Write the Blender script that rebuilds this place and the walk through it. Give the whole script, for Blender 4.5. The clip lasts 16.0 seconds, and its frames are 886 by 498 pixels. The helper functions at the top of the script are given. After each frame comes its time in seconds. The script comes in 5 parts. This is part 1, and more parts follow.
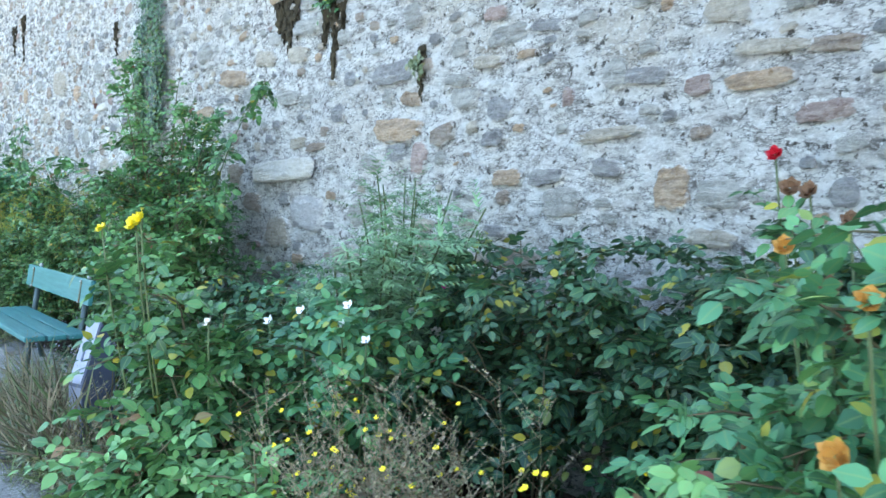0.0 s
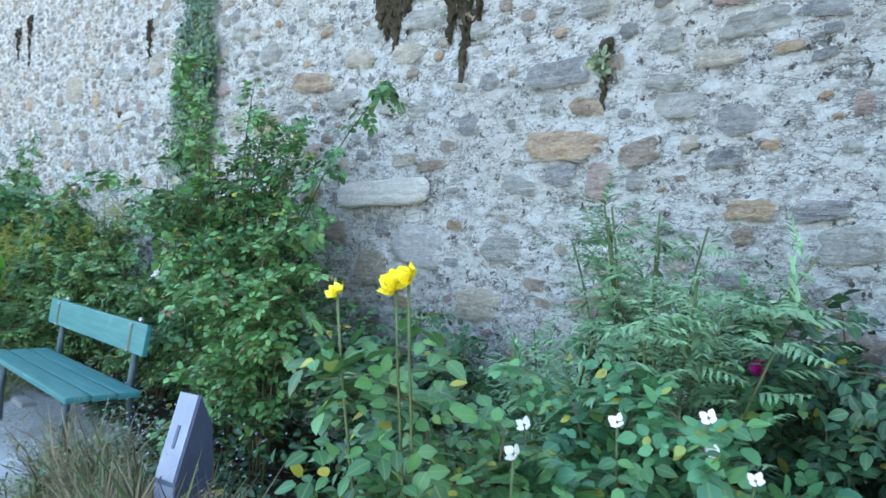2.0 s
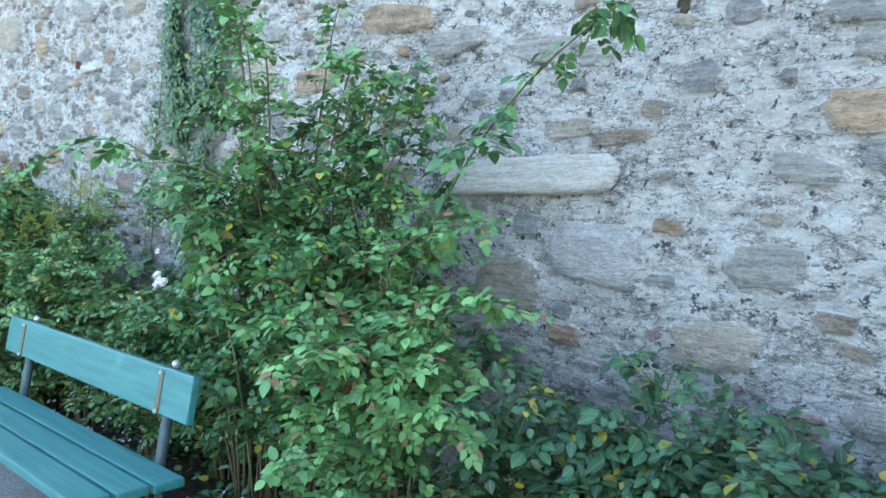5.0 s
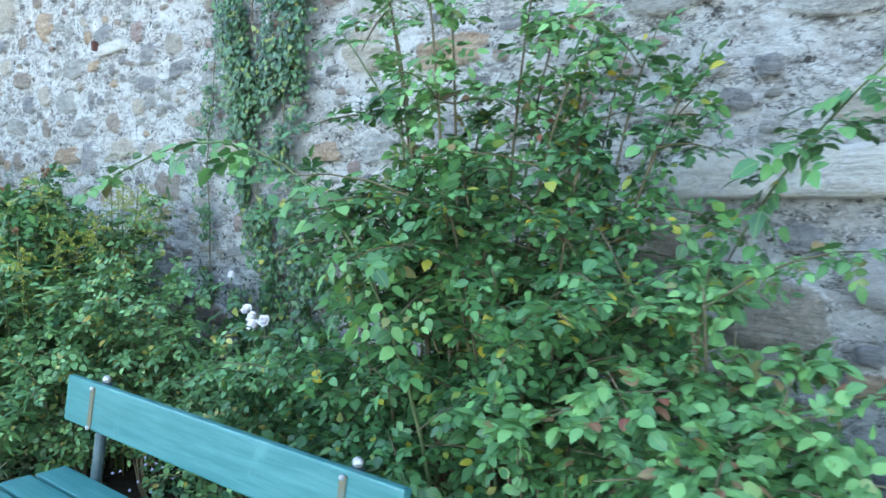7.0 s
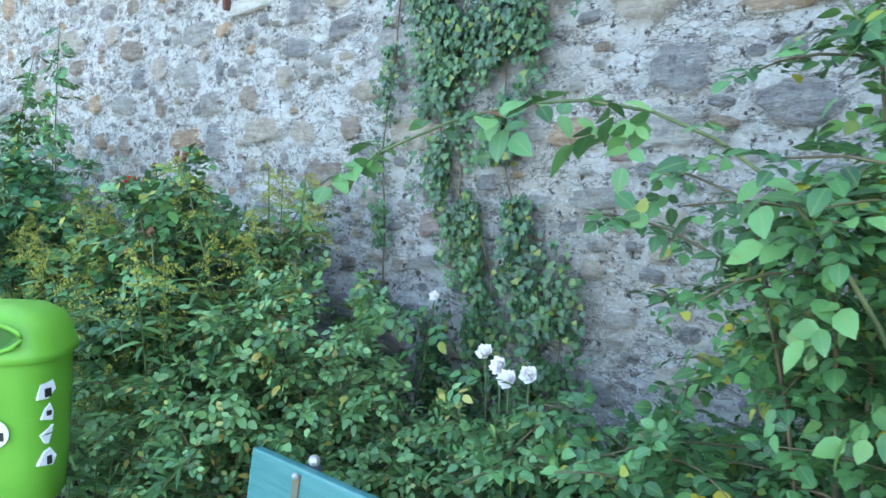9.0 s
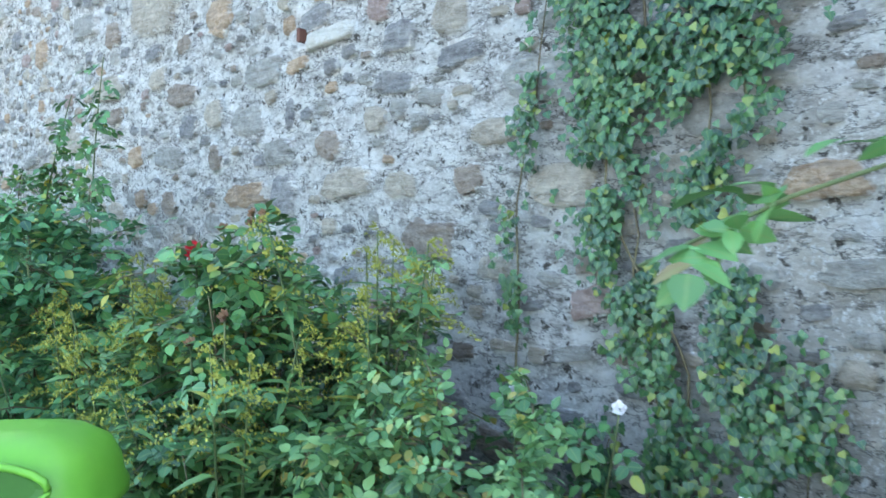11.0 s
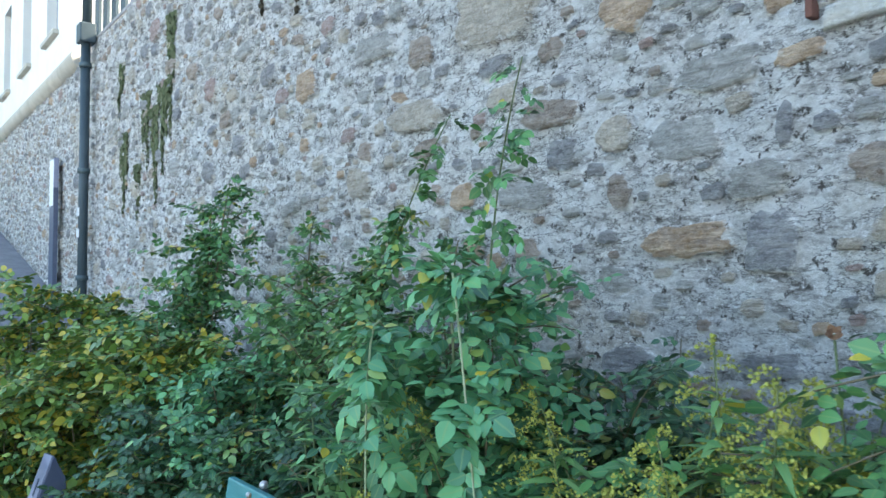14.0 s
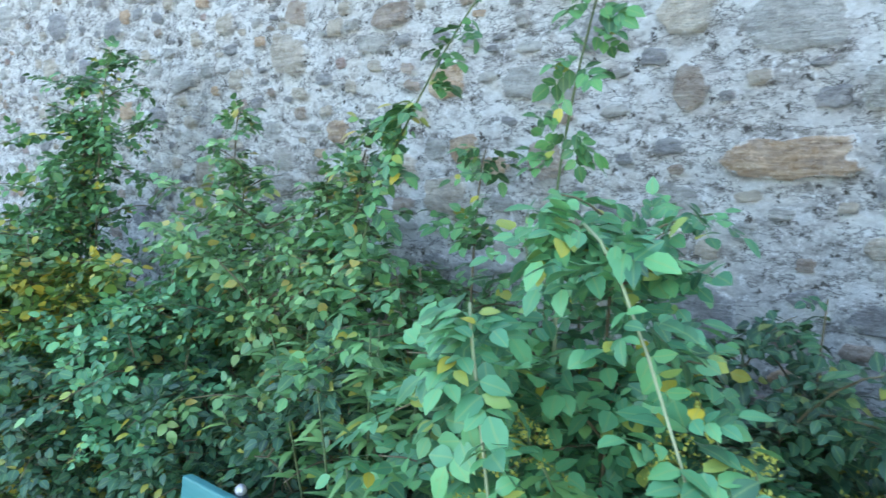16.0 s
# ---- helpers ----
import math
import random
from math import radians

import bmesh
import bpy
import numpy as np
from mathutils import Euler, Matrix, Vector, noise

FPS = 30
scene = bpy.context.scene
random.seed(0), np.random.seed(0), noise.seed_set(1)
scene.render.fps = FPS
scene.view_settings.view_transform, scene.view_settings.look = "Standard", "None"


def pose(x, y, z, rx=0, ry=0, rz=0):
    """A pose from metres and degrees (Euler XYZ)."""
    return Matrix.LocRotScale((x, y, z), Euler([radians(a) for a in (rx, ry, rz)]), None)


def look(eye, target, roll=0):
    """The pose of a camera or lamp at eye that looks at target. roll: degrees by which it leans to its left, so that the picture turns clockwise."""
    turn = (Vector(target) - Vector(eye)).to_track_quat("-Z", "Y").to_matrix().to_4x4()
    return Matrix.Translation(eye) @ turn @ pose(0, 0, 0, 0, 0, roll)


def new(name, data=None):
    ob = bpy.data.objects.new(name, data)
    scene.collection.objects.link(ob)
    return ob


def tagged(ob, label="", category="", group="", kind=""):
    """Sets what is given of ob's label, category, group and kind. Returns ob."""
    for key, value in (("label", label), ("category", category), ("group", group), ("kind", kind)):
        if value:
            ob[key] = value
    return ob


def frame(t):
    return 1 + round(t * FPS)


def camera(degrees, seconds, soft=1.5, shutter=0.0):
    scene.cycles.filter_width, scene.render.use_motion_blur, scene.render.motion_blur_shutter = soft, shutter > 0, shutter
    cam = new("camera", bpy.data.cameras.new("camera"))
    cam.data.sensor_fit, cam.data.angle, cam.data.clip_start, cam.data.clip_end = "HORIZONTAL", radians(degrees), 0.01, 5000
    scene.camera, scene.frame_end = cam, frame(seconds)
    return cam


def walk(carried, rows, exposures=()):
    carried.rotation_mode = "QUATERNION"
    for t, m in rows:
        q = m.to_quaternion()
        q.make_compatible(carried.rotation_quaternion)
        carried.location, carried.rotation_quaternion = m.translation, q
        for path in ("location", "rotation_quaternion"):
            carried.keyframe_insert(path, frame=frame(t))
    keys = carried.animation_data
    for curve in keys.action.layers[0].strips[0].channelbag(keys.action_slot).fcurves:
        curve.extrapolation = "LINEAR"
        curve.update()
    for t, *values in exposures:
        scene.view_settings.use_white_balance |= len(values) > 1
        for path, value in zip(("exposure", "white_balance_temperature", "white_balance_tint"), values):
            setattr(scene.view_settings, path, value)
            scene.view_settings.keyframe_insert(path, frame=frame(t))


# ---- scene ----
cam = camera(60.8, 16.0, shutter=0.25)
PATH = [
    (0, (-0.014, -0.054, 1.312), (-1.525, 1.253, 1.208), 0.9),
    (0.5, (-0.3, -0.069, 1.321), (-1.808, 1.237, 1.172), 0.9),
    (1, (-0.648, -0.113, 1.394), (-2.122, 1.235, 1.306), 1.9),
    (1.5, (-0.958, -0.127, 1.375), (-2.475, 1.176, 1.326), 2.3),
    (2, (-1.3, -0.114, 1.353), (-2.774, 1.238, 1.309), 1.9),
    (2.5, (-1.639, -0.094, 1.346), (-2.992, 1.379, 1.364), 1.2),
    (3, (-1.883, -0.156, 1.367), (-3.372, 1.177, 1.284), 2.8),
    (3.5, (-2.141, 0.009, 1.36), (-3.732, 1.219, 1.296), 2.7),
    (3.7, (-2.26, -0.006, 1.382), (-3.831, 1.225, 1.266), 2.1),
    (5.8, (-3.44, 0.113, 1.453), (-4.652, 1.698, 1.328), 2.4),
    (6, (-3.566, 0.072, 1.494), (-4.775, 1.655, 1.317), 2.1),
    (6.5, (-3.809, 0.053, 1.518), (-5.045, 1.616, 1.346), 1.8),
    (7, (-4.152, 0.157, 1.528), (-5.411, 1.702, 1.359), 0.1),
    (7.5, (-4.481, 0.189, 1.531), (-5.783, 1.69, 1.303), 0.3),
    (8, (-4.825, 0.245, 1.529), (-6.113, 1.771, 1.425), 1.5),
    (8.5, (-5.129, 0.308, 1.503), (-6.461, 1.793, 1.359), 1.7),
    (9, (-5.372, 0.37, 1.517), (-6.727, 1.83, 1.331), 0.8),
    (9.2, (-5.442, 0.4, 1.515), (-6.794, 1.862, 1.326), 1.4),
    (11.3, (-6.365, 0.614, 1.537), (-7.767, 2.04, 1.569), 0.0),
    (11.5, (-6.488, 0.591, 1.585), (-7.867, 2.037, 1.681), -1.9),
    (12, (-6.802, 0.46, 1.598), (-8.24, 1.84, 1.764), -1.9),
    (12.5, (-7.112, 0.409, 1.632), (-8.718, 1.6, 1.703), -1.6),
    (13, (-7.34, 0.381, 1.63), (-8.999, 1.496, 1.691), -1.6),
    (13.5, (-7.603, 0.334, 1.604), (-9.192, 1.542, 1.723), -1.9),
    (14, (-7.849, 0.281, 1.585), (-9.427, 1.507, 1.668), -0.2),
    (14.5, (-8.117, 0.312, 1.604), (-9.614, 1.637, 1.648), -3.0),
    (15, (-8.4, 0.331, 1.611), (-9.662, 1.874, 1.445), 0.3),
    (15.5, (-8.626, 0.335, 1.701), (-9.805, 1.934, 1.471), 0.6),
    (16, (-8.758, 0.372, 1.767), (-10.05, 1.871, 1.481), 0.1),
]
walk(cam, [(t, look(eye, target, roll)) for t, eye, target, roll in PATH],
     [(t, stops, 6750.0, 6.0) for t, stops in ((0.0, 3.1), (2.0, 2.95), (3.5, 2.95), (6.5, 3.2), (9.0, 3.15), (11.5, 3.05), (12.3, 2.72), (13.0, 2.65), (14.0, 2.66), (15.0, 2.88), (16.0, 3.15))])

# ---- sky and sun: the wall stands between the low sun and the walk ----
world = bpy.data.worlds.new("sky")
scene.world = world
world.use_nodes = True
SUN_EL, SUN_AZ = 33.0, 20.0
wn = world.node_tree
sky = wn.nodes.new("ShaderNodeTexSky")
sky.sky_type, sky.sun_disc = "NISHITA", False
sky.sun_elevation, sky.sun_rotation = radians(SUN_EL), radians(SUN_AZ)
sky.air_density, sky.dust_density = 1.0, 2.0
wn.nodes["Background"].inputs["Strength"].default_value = 0.15
wn.links.new(sky.outputs["Color"], wn.nodes["Background"].inputs["Color"])
sun_data = bpy.data.lights.new("sun", "SUN")
sun_data.energy, sun_data.angle, sun_data.color = 3.0, radians(0.6), (1.0, 0.93, 0.82)
sun = new("sun", sun_data)
sun_way = Vector((math.sin(radians(SUN_AZ)) * math.cos(radians(SUN_EL)), math.cos(radians(SUN_AZ)) * math.cos(radians(SUN_EL)), math.sin(radians(SUN_EL))))
sun.matrix_world = look(sun_way * 60, (0, 0, 0))


# ---- materials ----
class Mat:
    """A small builder for node materials."""

    def __init__(self, name, rough=0.7, metal=0.0, spec=0.4):
        self.m = bpy.data.materials.new(name)
        self.m.use_nodes = True
        self.t = self.m.node_tree
        self.b = self.t.nodes["Principled BSDF"]
        self.b.inputs["Roughness"].default_value = rough
        self.b.inputs["Metallic"].default_value = metal
        self.b.inputs["Specular IOR Level"].default_value = spec
        self.co = self.t.nodes.new("ShaderNodeTexCoord").outputs["Object"]

    def node(self, kind, **sockets):
        n = self.t.nodes.new(kind)
        for k, v in sockets.items():
            s = n.inputs[k.replace("_", " ")]
            if isinstance(v, bpy.types.NodeSocket):
                self.t.links.new(v, s)
            else:
                s.default_value = v
        return n

    def noise(self, scale, detail=4.0, rough=0.6, co=None):
        return self.node("ShaderNodeTexNoise", Vector=co or self.co, Scale=scale, Detail=detail, Roughness=rough).outputs["Fac"]

    def ramp(self, fac, *stops):
        n = self.node("ShaderNodeValToRGB", Fac=fac)
        e = n.color_ramp.elements
        while len(e) < len(stops):
            e.new(0.5)
        for el, (p, c) in zip(e, stops):
            el.position = p
            el.color = (*c, 1) if len(c) == 3 else c
        return n.outputs["Color"]

    def mask(self, fac, lo, hi):
        n = self.node("ShaderNodeMapRange", Value=fac)
        n.inputs["From Min"].default_value, n.inputs["From Max"].default_value = lo, hi
        return n.outputs["Result"]

    def mix(self, fac, a, b, how="MIX"):
        n = self.t.nodes.new("ShaderNodeMix")
        n.data_type, n.blend_type = "RGBA", how
        for s, v in ((n.inputs[0], fac), (n.inputs[6], a), (n.inputs[7], b)):
            if isinstance(v, bpy.types.NodeSocket):
                self.t.links.new(v, s)
            else:
                s.default_value = v if not isinstance(v, tuple) else (*v, 1)
        return n.outputs[2]

    def math(self, op, a, b):
        n = self.t.nodes.new("ShaderNodeMath")
        n.operation = op
        for s, v in zip(n.inputs, (a, b)):
            if isinstance(v, bpy.types.NodeSocket):
                self.t.links.new(v, s)
            else:
                s.default_value = v
        return n.outputs[0]

    def colour(self, c):
        self.t.links.new(c, self.b.inputs["Base Color"])
        return self

    def bump(self, height, strength=0.5, distance=0.01):
        n = self.node("ShaderNodeBump", Height=height, Strength=strength, Distance=distance)
        self.t.links.new(n.outputs[0], self.b.inputs["Normal"])
        return self


def mortar_colour(k):
    pos = k.node("ShaderNodeNewGeometry").outputs["Position"]
    lay = k.node("ShaderNodeMapping", Vector=pos)
    lay.inputs["Scale"].default_value = (7.0, 7.0, 17.0)
    big, mid, fine = k.noise(1.1, 5, co=pos), k.noise(1.3, 8, 0.72, lay.outputs[0]), k.noise(48.0, 6, 0.75, pos)
    # Strong tone contrast puts in the relief shading that soft sky light leaves weak.
    c = k.ramp(mid, (0.35, (0.20, 0.18, 0.165)), (0.43, (0.50, 0.475, 0.445)), (0.50, (0.72, 0.70, 0.665)), (0.60, (0.88, 0.87, 0.84)))
    c = k.mix(k.math("MULTIPLY", k.mask(big, 0.50, 0.66), 0.55), c, (0.62, 0.55, 0.45))
    c = k.mix(k.math("MULTIPLY", k.mask(k.noise(2.6, 6, 0.7, pos), 0.55, 0.68), 0.5), c, (0.45, 0.44, 0.43))
    c = k.mix(k.mask(fine, 0.53, 0.60), c, (0.90, 0.89, 0.87))
    # Thin dark lines paint the shade of crevices between rubble courses.
    crevice_shade = k.math("ABSOLUTE", k.math("SUBTRACT", k.noise(0.75, 7, 0.66, lay.outputs[0]), 0.5), 0.0)
    c = k.mix(k.math("MULTIPLY", k.mask(crevice_shade, 0.016, 0.004), 0.75), c, (0.10, 0.09, 0.08))
    c = k.mix(k.mask(k.noise(23.0, 6, 0.72, pos), 0.58, 0.62), c, (0.12, 0.108, 0.095))
    return c


def mortar_material():
    k = Mat("lime_mortar", 0.95, spec=0.1)
    pos = k.node("ShaderNodeNewGeometry").outputs["Position"]
    k.colour(mortar_colour(k))
    h = k.math("ADD", k.noise(34.0, 8, 0.78, pos), k.math("MULTIPLY", k.noise(11.0, 5, 0.65, pos), 1.5))
    return k.bump(h, 1.0, 0.055).m


def stone_material(name, a, b, c, cover=0.41):
    """Fieldstone, split in layers, with mortar smeared over its rim."""
    k = Mat(name, 0.88, spec=0.2)
    rnd = k.node("ShaderNodeObjectInfo").outputs["Random"]
    shift = k.node("ShaderNodeCombineXYZ", X=k.math("MULTIPLY", rnd, 37.0), Z=k.math("MULTIPLY", rnd, 91.0)).outputs[0]
    geo = k.node("ShaderNodeNewGeometry").outputs["Position"]
    add = k.t.nodes.new("ShaderNodeVectorMath")
    k.t.links.new(geo, add.inputs[0])
    k.t.links.new(shift, add.inputs[1])
    mp = k.node("ShaderNodeMapping", Vector=add.outputs[0])
    mp.inputs["Scale"].default_value = (4.0, 4.0, 26.0)
    lay = k.noise(1.6, 6, 0.65, mp.outputs[0])
    col = k.ramp(lay, (0.34, a), (0.50, b), (0.64, c))
    col = k.mix(k.mask(k.noise(30.0, 5, 0.7, add.outputs[0]), 0.5, 0.75), col, tuple(min(1, v * 1.5 + 0.06) for v in b))
    hsv = k.node("ShaderNodeHueSaturation", Color=col, Value=k.math("ADD", 0.88, k.math("MULTIPLY", rnd, 0.28)))
    rim = k.node("ShaderNodeAttribute")
    rim.attribute_name = "rim"
    smear = k.math("ADD", k.math("MULTIPLY", rim.outputs["Fac"], 0.85), k.math("MULTIPLY", k.math("SUBTRACT", k.noise(17.0, 7, 0.75, add.outputs[0]), 0.5), 2.4))
    k.colour(k.mix(k.mask(smear, cover, cover + 0.30), k.mix(0.20, hsv.outputs[0], mortar_colour(k)), mortar_colour(k)))
    return k.bump(k.math("ADD", lay, k.noise(45.0, 6, 0.7, add.outputs[0])), 1.0, 0.04).m


def leaf_material(name, dark, mid, light, odd=(0.42, 0.33, 0.03), odd_share=0.03, gloss=0.42):
    """Leaves: colour by leaf, paler midrib, some light through the blade."""
    k = Mat(name, gloss, spec=0.45)
    # Spread widened: dark leaves imitate shaded gaps, light ones sky highlights.
    dark = (dark[0] * 0.75, dark[1] * 0.68, dark[2] * 0.68)
    mid = (mid[0] * 1.05, mid[1] * 0.95, mid[2] * 0.95)
    light = (light[0] * 1.15, light[1] * 1.08, light[2] * 1.05)
    rnd = k.node("ShaderNodeNewGeometry").outputs["Random Per Island"]
    col = k.ramp(rnd, (0.0, dark), (0.45, mid), (1.0 - odd_share - 0.06, light), (1.0 - odd_share, odd))
    col = k.mix(k.mask(k.noise(3.0, 3), 0.42, 0.7), col, k.mix(0.5, col, light))
    col = k.mix(k.mask(k.noise(70.0, 3), 0.62, 0.8), col, k.mix(0.45, col, (0.16, 0.13, 0.04)))
    uv = k.node("ShaderNodeUVMap")
    uv.uv_map = "blade"
    sep = k.node("ShaderNodeSeparateXYZ", Vector=uv.outputs[0]).outputs[0]
    edge = k.math("ABSOLUTE", k.math("SUBTRACT", sep, 0.5), 0.0)
    col = k.mix(k.mask(edge, 0.09, 0.0), col, k.mix(0.5, col, (0.22, 0.30, 0.10)))
    k.colour(col)
    tr = k.node("ShaderNodeBsdfTranslucent", Color=k.mix(0.35, col, (0.25, 0.35, 0.03)))
    mx = k.t.nodes.new("ShaderNodeMixShader")
    mx.inputs[0].default_value = 0.09
    k.t.links.new(k.b.outputs[0], mx.inputs[1])
    k.t.links.new(tr.outputs[0], mx.inputs[2])
    k.t.links.new(mx.outputs[0], k.t.nodes["Material Output"].inputs["Surface"])
    return k.m


def plain_material(name, a, b, scale=8.0, rough=0.6, metal=0.0, bump=0.2, spec=0.4):
    k = Mat(name, rough, metal, spec)
    k.colour(k.mix(k.mask(k.noise(scale, 6, 0.65), 0.35, 0.7), a, b))
    return k.bump(k.noise(scale * 6, 4), bump, 0.005).m


def paint_material(name, base, worn, under, share=0.66):
    """Brushed paint on boards: faded streaks along x, chipped to the wood here and there."""
    k = Mat(name, 0.42, spec=0.45)
    mp = k.node("ShaderNodeMapping", Vector=k.co)
    mp.inputs["Scale"].default_value = (1.5, 22.0, 22.0)
    streak = k.noise(2.0, 6, 0.65, mp.outputs[0])
    col = k.mix(k.mask(streak, 0.38, 0.72), base, worn)
    col = k.mix(k.mask(k.noise(5.0, 6, 0.7), 0.60, 0.72), col, worn)
    mp2 = k.node("ShaderNodeMapping", Vector=k.co)
    mp2.inputs["Scale"].default_value = (9.0, 40.0, 40.0)
    col = k.mix(k.mask(k.noise(1.8, 5, 0.7, mp2.outputs[0]), share, share + 0.05), col, under)
    k.colour(col)
    return k.bump(streak, 0.25, 0.004).m


M_MORTAR = mortar_material()
STONES = {
    "w": stone_material("pale_limestone", (0.70, 0.67, 0.59), (0.82, 0.79, 0.71), (0.90, 0.88, 0.82), 0.70),
    "p": stone_material("smooth_granite", (0.40, 0.39, 0.39), (0.48, 0.47, 0.47), (0.55, 0.54, 0.54), 0.55),
    "o": stone_material("ochre_gneiss", (0.23, 0.14, 0.08), (0.40, 0.26, 0.15), (0.54, 0.39, 0.25)),
    "d": stone_material("slate_grey_stone", (0.14, 0.14, 0.15), (0.24, 0.235, 0.24), (0.34, 0.33, 0.32)),
    "b": stone_material("brown_gneiss", (0.16, 0.115, 0.085), (0.27, 0.20, 0.15), (0.38, 0.30, 0.23)),
    "t": stone_material("tan_fieldstone", (0.30, 0.25, 0.19), (0.42, 0.36, 0.28), (0.54, 0.48, 0.39)),
    "g": stone_material("grey_fieldstone", (0.22, 0.21, 0.19), (0.34, 0.33, 0.30), (0.46, 0.45, 0.42)),
    "r": stone_material("reddish_fieldstone", (0.22, 0.13, 0.11), (0.33, 0.22, 0.19), (0.44, 0.33, 0.29)),
}
L_ROSE = leaf_material("rose_leaf", (0.022, 0.082, 0.036), (0.048, 0.160, 0.066), (0.10, 0.27, 0.085), odd_share=0.010)
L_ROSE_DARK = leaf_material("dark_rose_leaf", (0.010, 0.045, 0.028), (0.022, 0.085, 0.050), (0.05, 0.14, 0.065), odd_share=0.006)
L_ROSE_PALE = leaf_material("pale_rose_leaf", (0.045, 0.15, 0.055), (0.085, 0.25, 0.090), (0.17, 0.37, 0.12), odd=(0.22, 0.06, 0.05), odd_share=0.02)
L_ROSE_BIG = leaf_material("broad_rose_leaf", (0.035, 0.14, 0.075), (0.060, 0.22, 0.110), (0.11, 0.31, 0.12), odd_share=0.006)
L_SMALL = leaf_material("small_rose_leaf", (0.034, 0.115, 0.050), (0.075, 0.22, 0.090), (0.19, 0.36, 0.13), odd=(0.42, 0.32, 0.08), odd_share=0.03)
L_IVY = leaf_material("ivy_leaf", (0.010, 0.048, 0.030), (0.022, 0.085, 0.046), (0.07, 0.17, 0.06), odd=(0.22, 0.24, 0.04), odd_share=0.03, gloss=0.35)
L_GOLD = leaf_material("goldenrod_leaf", (0.040, 0.13, 0.045), (0.075, 0.21, 0.075), (0.15, 0.31, 0.10), odd_share=0.015)
L_FEATHER = leaf_material("feathery_leaf", (0.081, 0.203, 0.108), (0.135, 0.297, 0.162), (0.230, 0.405, 0.216), odd=(0.203, 0.405, 0.189))
L_AUTUMN = leaf_material("yellowing_leaf", (0.035, 0.11, 0.035), (0.075, 0.19, 0.05), (0.17, 0.28, 0.05), odd=(0.44, 0.33, 0.04), odd_share=0.17)
L_HERB = leaf_material("grey_herb_leaf", (0.068, 0.115, 0.061), (0.121, 0.176, 0.095), (0.230, 0.284, 0.176), odd=(0.270, 0.216, 0.108), odd_share=0.15)
L_GRASS = leaf_material("grass_blade", (0.068, 0.135, 0.034), (0.121, 0.216, 0.054), (0.270, 0.297, 0.108), odd=(0.405, 0.324, 0.176), odd_share=0.2)
L_DRY = leaf_material("dry_grass_blade", (0.15, 0.125, 0.08), (0.23, 0.19, 0.125), (0.33, 0.28, 0.19), odd=(0.12, 0.19, 0.07), odd_share=0.25)
M_STEM = plain_material("green_stem", (0.07, 0.11, 0.04), (0.13, 0.15, 0.06), 12, 0.6)
M_CANE = plain_material("brown_cane", (0.10, 0.075, 0.045), (0.17, 0.15, 0.08), 14, 0.75)
M_PALECANE = plain_material("pale_cane", (0.22, 0.27, 0.13), (0.32, 0.33, 0.20), 14, 0.6)
M_STRAW = plain_material("dry_stalk", (0.24, 0.19, 0.12), (0.34, 0.28, 0.19), 14, 0.85)
M_WHITE_PETAL = plain_material("white_petal", (0.80, 0.74, 0.74), (0.86, 0.84, 0.82), 30, 0.6)
M_FADED = plain_material("faded_petal", (0.50, 0.47, 0.40), (0.66, 0.62, 0.55), 30, 0.8)
M_YELLOW_PETAL = plain_material("yellow_petal", (0.85, 0.66, 0.02), (0.88, 0.76, 0.06), 30, 0.5)
M_RED_PETAL = plain_material("red_petal", (0.42, 0.004, 0.02), (0.55, 0.012, 0.03), 30, 0.5)
M_MAGENTA = plain_material("magenta_petal", (0.55, 0.01, 0.26), (0.62, 0.03, 0.32), 30, 0.5)
M_ORANGE = plain_material("orange_petal", (0.52, 0.22, 0.04), (0.60, 0.36, 0.10), 30, 0.5)
M_DEADHEAD = plain_material("withered_petal", (0.15, 0.08, 0.045), (0.30, 0.17, 0.10), 40, 0.9)
M_PLUME = plain_material("goldenrod_plume", (0.25, 0.27, 0.045), (0.40, 0.39, 0.08), 40, 0.8)
M_LILAC = plain_material("lilac_petal", (0.30, 0.27, 0.42), (0.45, 0.42, 0.54), 40, 0.7)
M_BENCH = paint_material("bench_paint", (0.030, 0.165, 0.165), (0.075, 0.245, 0.240), (0.20, 0.22, 0.20), 0.68)
M_IRON = plain_material("painted_iron", (0.045, 0.075, 0.085), (0.09, 0.12, 0.125), 14, 0.5, 0.3)
M_RUST = plain_material("rusty_strap", (0.20, 0.13, 0.06), (0.12, 0.16, 0.13), 20, 0.8)
M_BOLT = plain_material("bolt_steel", (0.38, 0.38, 0.38), (0.5, 0.5, 0.5), 20, 0.4, 0.5)
M_BIN = plain_material("lime_green_plastic", (0.13, 0.38, 0.035), (0.17, 0.44, 0.05), 5, 0.38, 0, 0.05)
M_BIN_SHADE = plain_material("shaded_bin_inside", (0.03, 0.12, 0.015), (0.05, 0.16, 0.02), 5, 0.6)
M_STICKER = plain_material("white_sticker", (0.70, 0.72, 0.74), (0.80, 0.80, 0.82), 30, 0.5)
M_BLACK = plain_material("black_print", (0.012, 0.012, 0.014), (0.03, 0.03, 0.03), 20, 0.5)
M_SLATE = plain_material("slate_blue_panel", (0.065, 0.080, 0.125), (0.095, 0.11, 0.16), 6, 0.5, 0.2, 0.1)
M_PANEL = plain_material("pale_sign_plate", (0.20, 0.215, 0.29), (0.27, 0.285, 0.36), 6, 0.4, 0.1, 0.1)
M_PIPE = plain_material("downpipe_paint", (0.025, 0.045, 0.055), (0.05, 0.07, 0.08), 3, 0.55, 0.0, 0.1)
